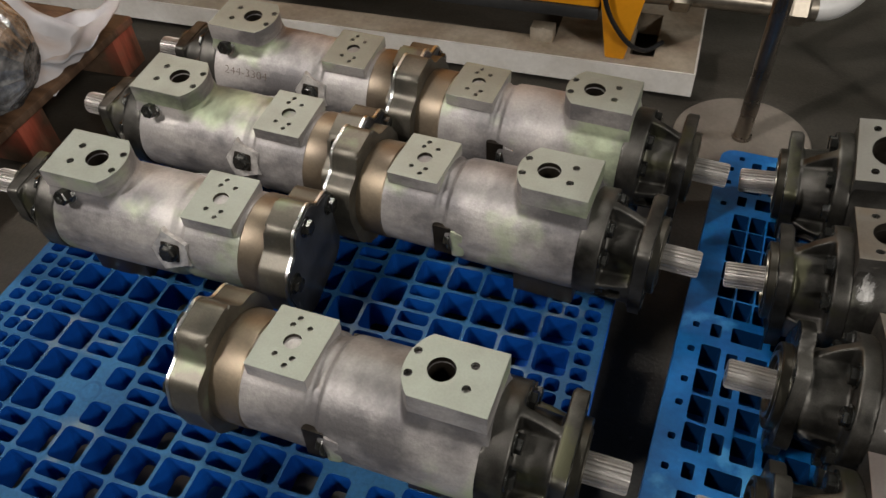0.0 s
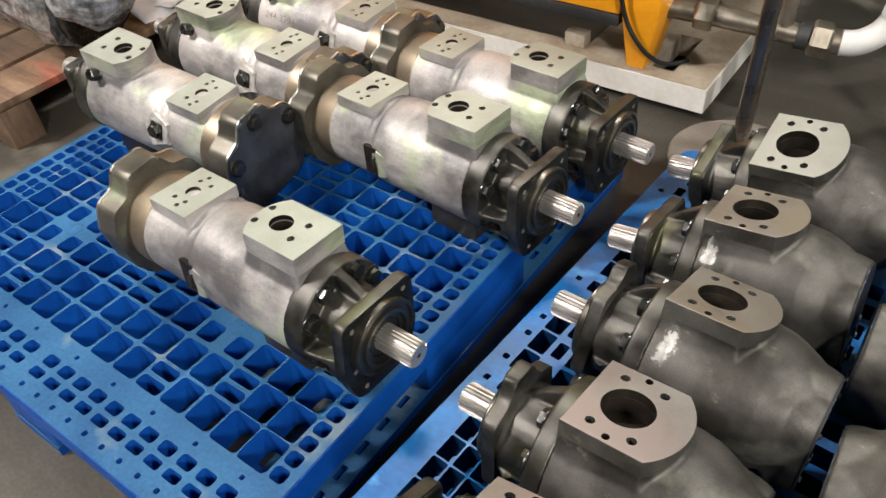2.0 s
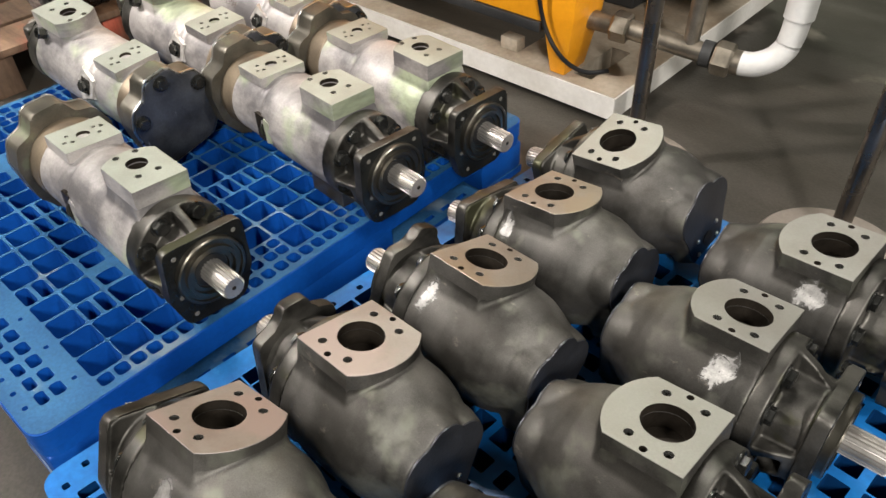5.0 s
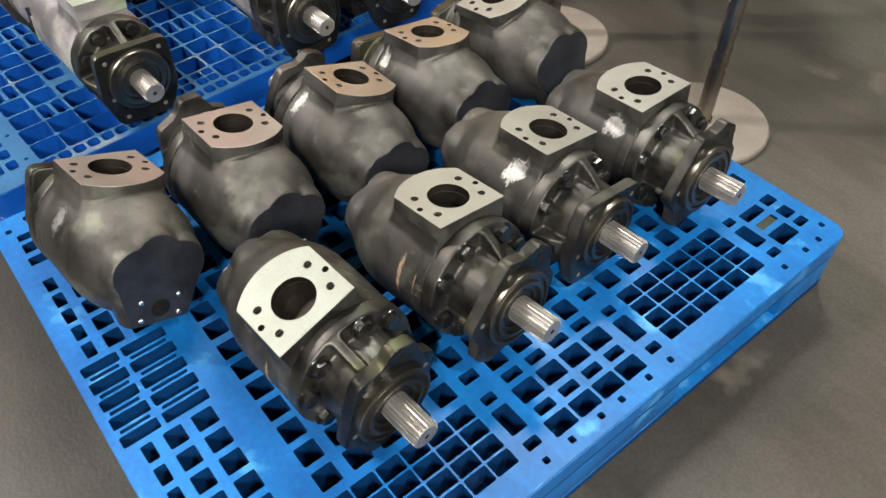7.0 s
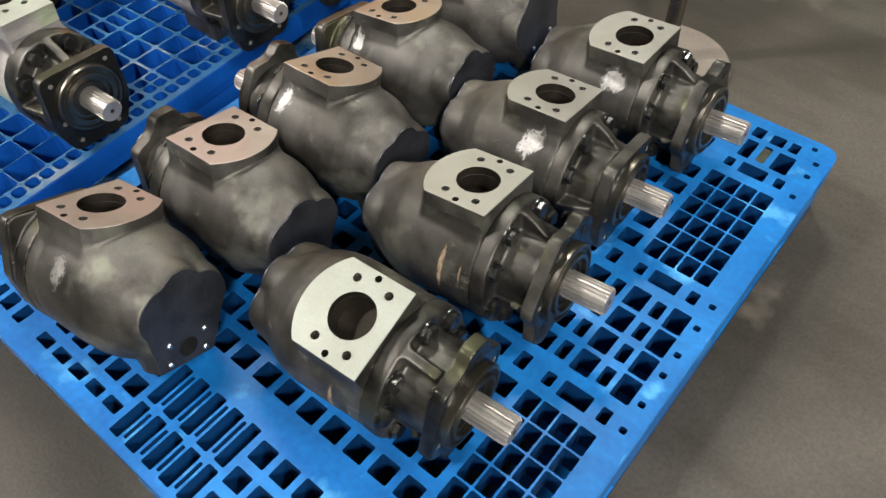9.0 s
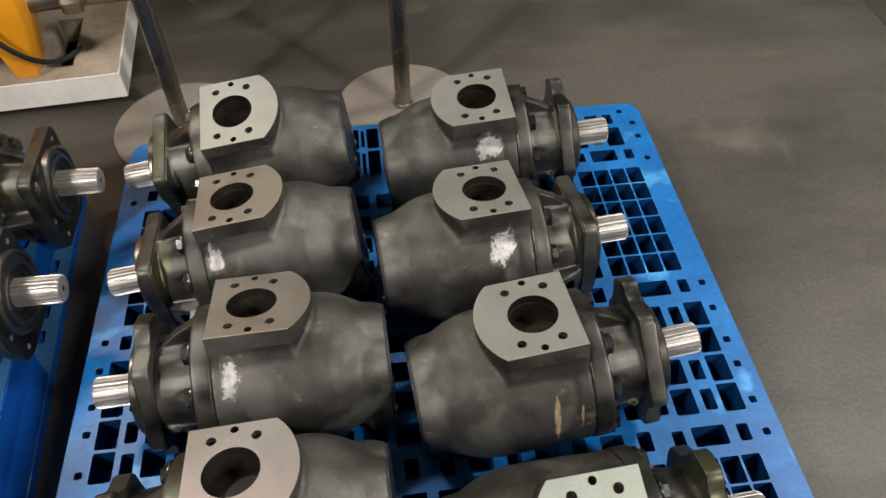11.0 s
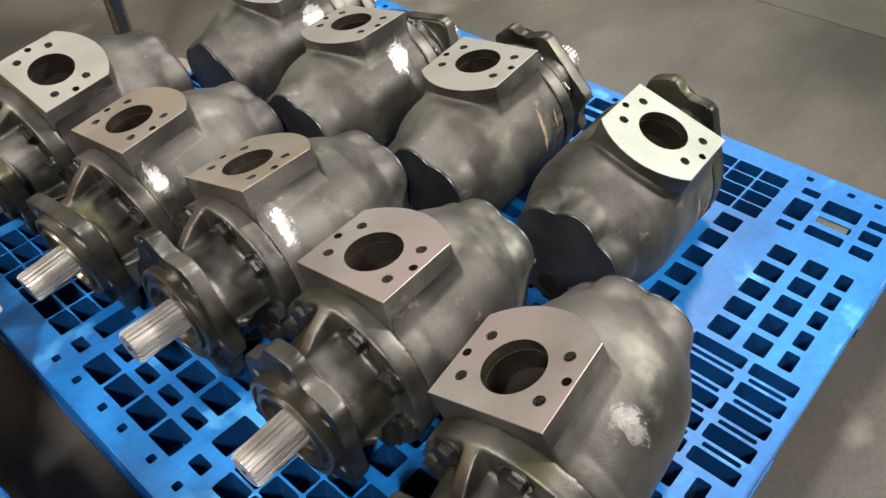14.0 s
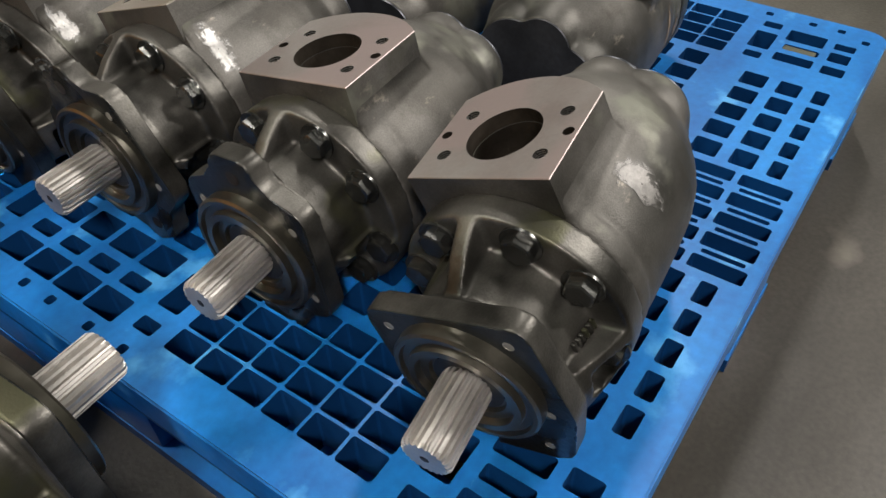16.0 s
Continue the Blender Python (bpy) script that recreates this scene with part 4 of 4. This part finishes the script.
def pallet(m, wide, holes, mats, label, corner, rib, slot, skirt_low, skirt_mat, nodes=(), tags=()):
    p = thing("pallet", m, label, "pallet", "blue plastic pallets")
    c = 0.03
    cut = [(0, c, 0, c), (wide - c, wide, 0, c), (wide - c, wide, 1.2 - c, 1.2), (0, c, 1.2 - c, 1.2)]
    low = 0.15 - rib
    bm = bmesh.new()
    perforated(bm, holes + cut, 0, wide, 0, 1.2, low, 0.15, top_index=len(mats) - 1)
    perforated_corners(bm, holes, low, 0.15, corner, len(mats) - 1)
    for x, y, a in ((c, c, 180), (wide - c, c, 270), (wide - c, 1.2 - c, 0), (c, 1.2 - c, 90)):
        fan = [(x, y)] + arc(x, y, c, a, a + 90, 6)
        lo, hi = [bm.verts.new((*q, low)) for q in fan], [bm.verts.new((*q, 0.15)) for q in fan]
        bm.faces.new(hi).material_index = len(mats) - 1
        for k in range(1, len(fan) - 1):
            bm.faces.new((lo[k], lo[k + 1], hi[k + 1], hi[k]))
    bmesh.ops.remove_doubles(bm, verts=bm.verts[:], dist=1e-5)
    part("top_deck", bm, mats, p, smooth=False)
    for x, y in nodes:
        tube = bmesh.new()
        n = 20
        rings = [[tube.verts.new((x + r * math.cos(2 * math.pi * k / n), y + r * math.sin(2 * math.pi * k / n), z)) for k in range(n)] for r, z in ((0.019, low), (0.019, 0.1505), (0.014, 0.1505), (0.014, low))]
        for a, b in zip(rings, rings[1:]):
            for k in range(n):
                tube.faces.new((a[k], a[(k + 1) % n], b[(k + 1) % n], b[k]))
        part("socket", tube, mats[-1], p)
    for x, y in tags:
        part("tag", box(bmesh.new(), x - 0.011, x + 0.011, y - 0.022, y + 0.022, 0.12, 0.1485, 0.001), TAG, p, "small faded tag")
    skirt = bmesh.new()
    ring = rounded([(-0.002, -0.002), (wide + 0.002, -0.002), (wide + 0.002, 1.202), (-0.002, 1.202)], 0.035, 6)
    inner = rounded([(0.003, 0.003), (wide - 0.003, 0.003), (wide - 0.003, 1.197), (0.003, 1.197)], 0.031, 6)
    lo, hi = [skirt.verts.new((*q, skirt_low)) for q in ring], [skirt.verts.new((*q, 0.1485)) for q in ring]
    il, ih = [skirt.verts.new((*q, skirt_low)) for q in inner], [skirt.verts.new((*q, 0.1485)) for q in inner]
    for k in range(len(ring)):
        n = (k + 1) % len(ring)
        for f in ((lo[k], lo[n], hi[n], hi[k]), (il[n], il[k], ih[k], ih[n]), (lo[n], lo[k], il[k], il[n]), (hi[k], hi[n], ih[n], ih[k])):
            skirt.faces.new(f)
    part("skirt", skirt, skirt_mat, p)
    for x0, x1 in ((0.002, 0.14), (wide / 2 - 0.07, wide / 2 + 0.07), (wide - 0.14, wide - 0.002)):
        for y0, y1 in ((0.002, 0.15), (0.44, 0.76), (1.05, 1.198)):
            part("block", box(bmesh.new(), x0, x1, y0, y1, 0.018, low + 0.002, 0.008), skirt_mat, p)
        slots = []
        for k in range(2):
            centre = x0 + 0.026 if k == 0 else x1 - 0.026
            y = 0.165
            while y < 1.03:
                if not 0.42 < y < 0.78:
                    slots.append((centre - slot[0] / 2, centre + slot[0] / 2, y, y + slot[1]))
                y += slot[2]
        part("runner", perforated(bmesh.new(), slots, x0, x1, 0.0, 1.2, 0.0, 0.02, top_index=len(mats) - 1), mats, p, smooth=False)
    return p


# cell walls take the shaded blue, tops and sides the lit one
pallet(pose(0, 0, 0), 1.0, grid_b(), [BLUE_B_SHADE, BLUE_B_LIT], "bright blue plastic grid pallet on the concrete floor", 0.003, 0.055, (0.013, 0.015, 0.0432), 0.108, BLUE_B_LIT, tags=((0.894, 0.096), (0.894, 1.104)))
pallet(pose(-1.13, -0.045, 0, 0, 0, 3.5), WIDE_A, grid_a(), [BLUE_A, BLUE_TOP], "scuffed darker blue plastic grid pallet on the concrete floor", 0.008, 0.06, (0.011, 0.028, 0.055), 0.112, BLUE_A, nodes=[(WIDE_A / 2 + a * 0.242, 0.6 + b * 0.3) for a in (-1, 1) for b in (-1, 1)])


# ---- machine behind the pallets ----
def machine():
    p = thing("hydraulic_machine", pose(-0.1, 1.525, 0, 0, 0, 4), "orange steel machine on a dirty white base frame with pipes", "machine")
    top, low = 0.092, 0.03
    bm = bmesh.new()
    perforated(bm, [(-0.165, -0.105, 0.05, 0.25), (-2.2, -0.36, 0.08, 0.5)], -2.4, -0.004, 0.004, 1.0, low, top)
    part("base_frame", bm, DIRTY, p, "dirty cream steel base frame", smooth=False)
    part("base_edge", box(bmesh.new(), -2.4, 0.0, 0.0, 0.005, low - 0.004, top - 0.002), WHITE, p, "white painted edge")
    part("base_edge", box(bmesh.new(), -0.005, 0.001, 0.005, 1.0, low - 0.004, top - 0.002), WHITE, p, "white painted edge")
    for x in (-0.12, -1.2, -2.3):
        bm = bmesh.new()
        tube_z(bm, x, 0.1, 0.0, low, 0.03, 20)
        part("levelling_foot", bm, DARKSTEEL, p)
    leg = bmesh.new()
    loft(leg, [[(-0.245, 0.0, 0.8), (-0.13, 0.0, 0.8), (-0.13, 0.14, 0.8), (-0.245, 0.14, 0.8)], [(-0.245, 0.0, 0.26), (-0.145, 0.0, 0.26), (-0.145, 0.14, 0.26), (-0.245, 0.14, 0.26)],
               [(-0.222, 0.02, top), (-0.175, 0.02, top), (-0.175, 0.12, top), (-0.222, 0.12, top)]])
    bmesh.ops.bevel(leg, geom=leg.edges[:], offset=0.004, segments=2, affect="EDGES", profile=0.5)
    part("leg", leg, ORANGE, p, "orange enamelled tapered leg")
    part("panel", box(bmesh.new(), -2.4, -0.246, 0.0, 0.03, 0.235, 1.5, 0.004), ORANGE, p, "orange enamelled side panel")
    part("channel", box(bmesh.new(), -2.4, -0.246, -0.006, 0.05, 0.205, 0.234, 0.003), DARKSTEEL, p)
    part("tank", box(bmesh.new(), -2.4, -0.25, 0.5, 1.0, 0.095, 1.45, 0.01), DARKSTEEL, p)
    part("bracket", box(bmesh.new(), -0.42, -0.36, 0.05, 0.09, top, 0.13, 0.003), DIRTY, p)
    part("cabinet", box(bmesh.new(), -0.2, 0.06, 0.42, 1.0, 0.24, 1.5, 0.012), WHITE, p, "white painted cabinet")
    return p


def swept(points, r, seg=16):
    """A round tube along a list of points."""
    bm = bmesh.new()
    pts = [Vector(q) for q in points]
    rings = []
    up = Vector((0.13, 0.2, 1)).normalized()
    for k, q in enumerate(pts):
        d = (pts[min(k + 1, len(pts) - 1)] - pts[max(k - 1, 0)]).normalized()
        side = d.cross(up)
        side = side.normalized() if side.length > 1e-4 else d.orthogonal().normalized()
        other = d.cross(side)
        rings.append([q + r * (math.cos(a) * side + math.sin(a) * other) for a in (2 * math.pi * j / seg for j in range(seg))])
    return loft(bm, rings)


def bend(points, n=8):
    """A smooth line through points."""
    out = []
    for k in range(len(points) - 1):
        p0, p1, p2, p3 = (Vector(points[min(max(k + j, 0), len(points) - 1)]) for j in (-1, 0, 1, 2))
        for i in range(n):
            t = i / n
            out.append(0.5 * ((2 * p1) + (p2 - p0) * t + (2 * p0 - 5 * p1 + 4 * p2 - p3) * t * t + (3 * p1 - p0 - 3 * p2 + p3) * t ** 3))
    return out + [Vector(points[-1])]


def hex_nut(p, a, b, r, name="union_nut"):
    a, b = Vector(a), Vector(b)
    d = (b - a).normalized()
    side = d.cross(Vector((0, 0, 1))).normalized()
    other = d.cross(side)
    ring = lambda c, s: [c + s * r * (math.cos(k * math.pi / 3) * side + math.sin(k * math.pi / 3) * other) for k in range(6)]
    bm = loft(bmesh.new(), [ring(a, 0.9), ring(a + d * 0.006, 1), ring(b - d * 0.006, 1), ring(b, 0.9)])
    return part(name, bm, BRASS, p, "dull hexagonal union nut", angle=20)


def pipework():
    p = thing("pipework", pose(0, 0, 0), "dull steel pipe with union nuts and a white plastic elbow", "pipe")
    a, b = (-0.30, 1.6, 0.238), (0.05, 1.693, 0.205)
    part("steel_pipe", swept([a, (-0.15, 1.64, 0.228), b], 0.026), BRASS, p)
    hex_nut(p, (-0.2, 1.627, 0.232), (-0.155, 1.639, 0.228), 0.04)
    part("riser", swept([(0.0, 1.68, 0.215), (0.0, 1.685, 0.3), (-0.005, 1.7, 0.75)], 0.02), BRASS, p)
    part("collar", swept([(0.03, 1.688, 0.207), (0.055, 1.695, 0.205)], 0.033), DARKSTEEL, p)
    hex_nut(p, (0.06, 1.696, 0.204), (0.105, 1.708, 0.2), 0.043)
    part("thread", swept([(0.104, 1.708, 0.2), (0.125, 1.713, 0.2)], 0.031), BRASS, p)
    part("plastic_elbow", swept(bend([(0.12, 1.712, 0.2), (0.16, 1.725, 0.205), (0.198, 1.745, 0.235), (0.213, 1.757, 0.29), (0.215, 1.76, 0.45), (0.215, 1.765, 0.9)]), 0.03, 24), PVC, p, "white plastic bent pipe")
    part("elbow_socket", swept([(0.2145, 1.76, 0.33), (0.215, 1.76, 0.4)], 0.035, 24), PVC, p)


machine()
pipework()
cable = part("power_cable", swept(bend([(-0.34, 1.46, 0.72), (-0.345, 1.475, 0.45), (-0.33, 1.49, 0.27), (-0.28, 1.505, 0.17), (-0.235, 1.56, 0.11), (-0.2, 1.63, 0.097)]), 0.006, 10), CABLE)
tagged(cable, "thin black cable hanging down past the orange leg", "cable")


def pole_stand(x, y, lean):
    p = thing("pole_stand", pose(x, y, 0), "steel pole on a round painted base plate", "stand", "pole stands")
    plate = lathe([(0.0, 0.15), (0.002, 0.155), (0.012, 0.155), (0.016, 0.151), (0.0165, 0.02)], 72)
    bmesh.ops.rotate(plate, verts=plate.verts[:], cent=(0, 0, 0), matrix=Matrix.Rotation(radians(-90), 3, "Y"))
    part("base_plate", plate, DISC, p)
    top = (lean[0], lean[1], 1.3)
    part("pole", swept([(0, 0, 0.016), (top[0] * 0.5, top[1] * 0.5, 0.65), top], 0.0185, 32), POLE, p)
    part("weld_collar", swept([(0, 0, 0.012), (0, 0, 0.024)], 0.022, 32), POLE, p)


pole_stand(0.539, 1.428, (0.0, 0.0))
pole_stand(0.037, 1.42, (0.0, 0.0))

mat_strip = slab("floor_mat", 1.82, 5.9, -4.9, 6.9, -0.002, 0.001, MAT, "dark brown floor covering beyond the concrete", "floor")


# ---- boards and wrapped part beside the scuffed pallet ----
def wooden_pallet():
    p = thing("wooden_pallet", pose(-1.5, 0.42, 0, 0, 0, 4), "reddish-brown worn wooden pallet with planks", "pallet")
    for k in range(5):
        x = -0.17 - 0.19 * k
        part("plank", box(bmesh.new(), x, x + 0.168, 0.0, 0.85, 0.118, 0.14, 0.003), WOOD, p)
    for y in (0.0, 0.38, 0.76):
        part("bearer", box(bmesh.new(), -0.93, -0.01, y, y + 0.09, 0.0, 0.118, 0.003), WOOD, p)


wooden_pallet()


def flanged_motor():
    p = thing("flanged_motor", pose(-1.6, 0.82, 0.29, 0, 15, 22), "black flanged motor lying tilted in crumpled clear film", "motor")
    part("flange", lathe([(0.0, 0.05), (0.0, 0.165), (0.004, 0.17), (0.028, 0.17), (0.032, 0.165), (0.032, 0.06)], 56), OXIDE, p, "black round bolted flange")
    for k in range(10):
        a = 2 * math.pi * k / 10
        piece("bolt", BOLT_MESH, p, pose(0.0325, 0.14 * math.cos(a), 0.14 * math.sin(a)))
    rng = random.Random(4)
    film = lathe([(-0.01, 0.18), (-0.05, 0.19), (-0.12, 0.18), (-0.2, 0.17), (-0.26, 0.12)], 40)
    for v in film.verts:
        k = 1 + 0.09 * noise.noise(v.co * 22) + 0.04 * rng.random()
        v.co.y *= k
        v.co.z *= k
    part("film", film, FILM, p, "crumpled clear wrapping film", angle=12)
    front = lathe([(0.036, 0.05), (0.04, 0.13), (0.075, 0.145), (0.12, 0.135), (0.17, 0.1), (0.2, 0.05)], 48)
    for v in front.verts:
        k = 1 + 0.22 * noise.noise(v.co * 16) + 0.1 * rng.random()
        v.co.y, v.co.z = v.co.y * 0.85 * k - 0.12, v.co.z * 0.85 * k + 0.1
    part("film", front, FILM, p, "crumpled clear wrapping film", smooth=False)


flanged_motor()


def sheet(name, m, w, d, label, seed):
    bm = bmesh.new()
    n = 14
    grid = [[bm.verts.new((w * (i / n - 0.5), d * (j / n - 0.5), 0.035 * noise.noise(Vector((3.2 * i / n + seed, 3.2 * j / n, seed))) + 0.05 * (i / n) ** 3)) for j in range(n + 1)] for i in range(n + 1)]
    for i in range(n):
        for j in range(n):
            bm.faces.new((grid[i][j], grid[i + 1][j], grid[i + 1][j + 1], grid[i][j + 1]))
    ob = part(name, bm, PAPER)
    thick = ob.modifiers.new("thickness", "SOLIDIFY")
    thick.thickness = 0.0015
    ob.matrix_world = m
    return tagged(ob, label, "wrapping")


sheet("wrapping_sheet", pose(-1.6, 1.1, 0.165, 0, 0, 25), 0.22, 0.22, "crumpled white wrapping sheet lying on the wooden pallet", 1.0)
sheet("wrapping_sheet", pose(-1.655, 1.0, 0.2, 18, 50, 20), 0.24, 0.2, "crumpled white wrapping sheet propped against the motor", 5.0)
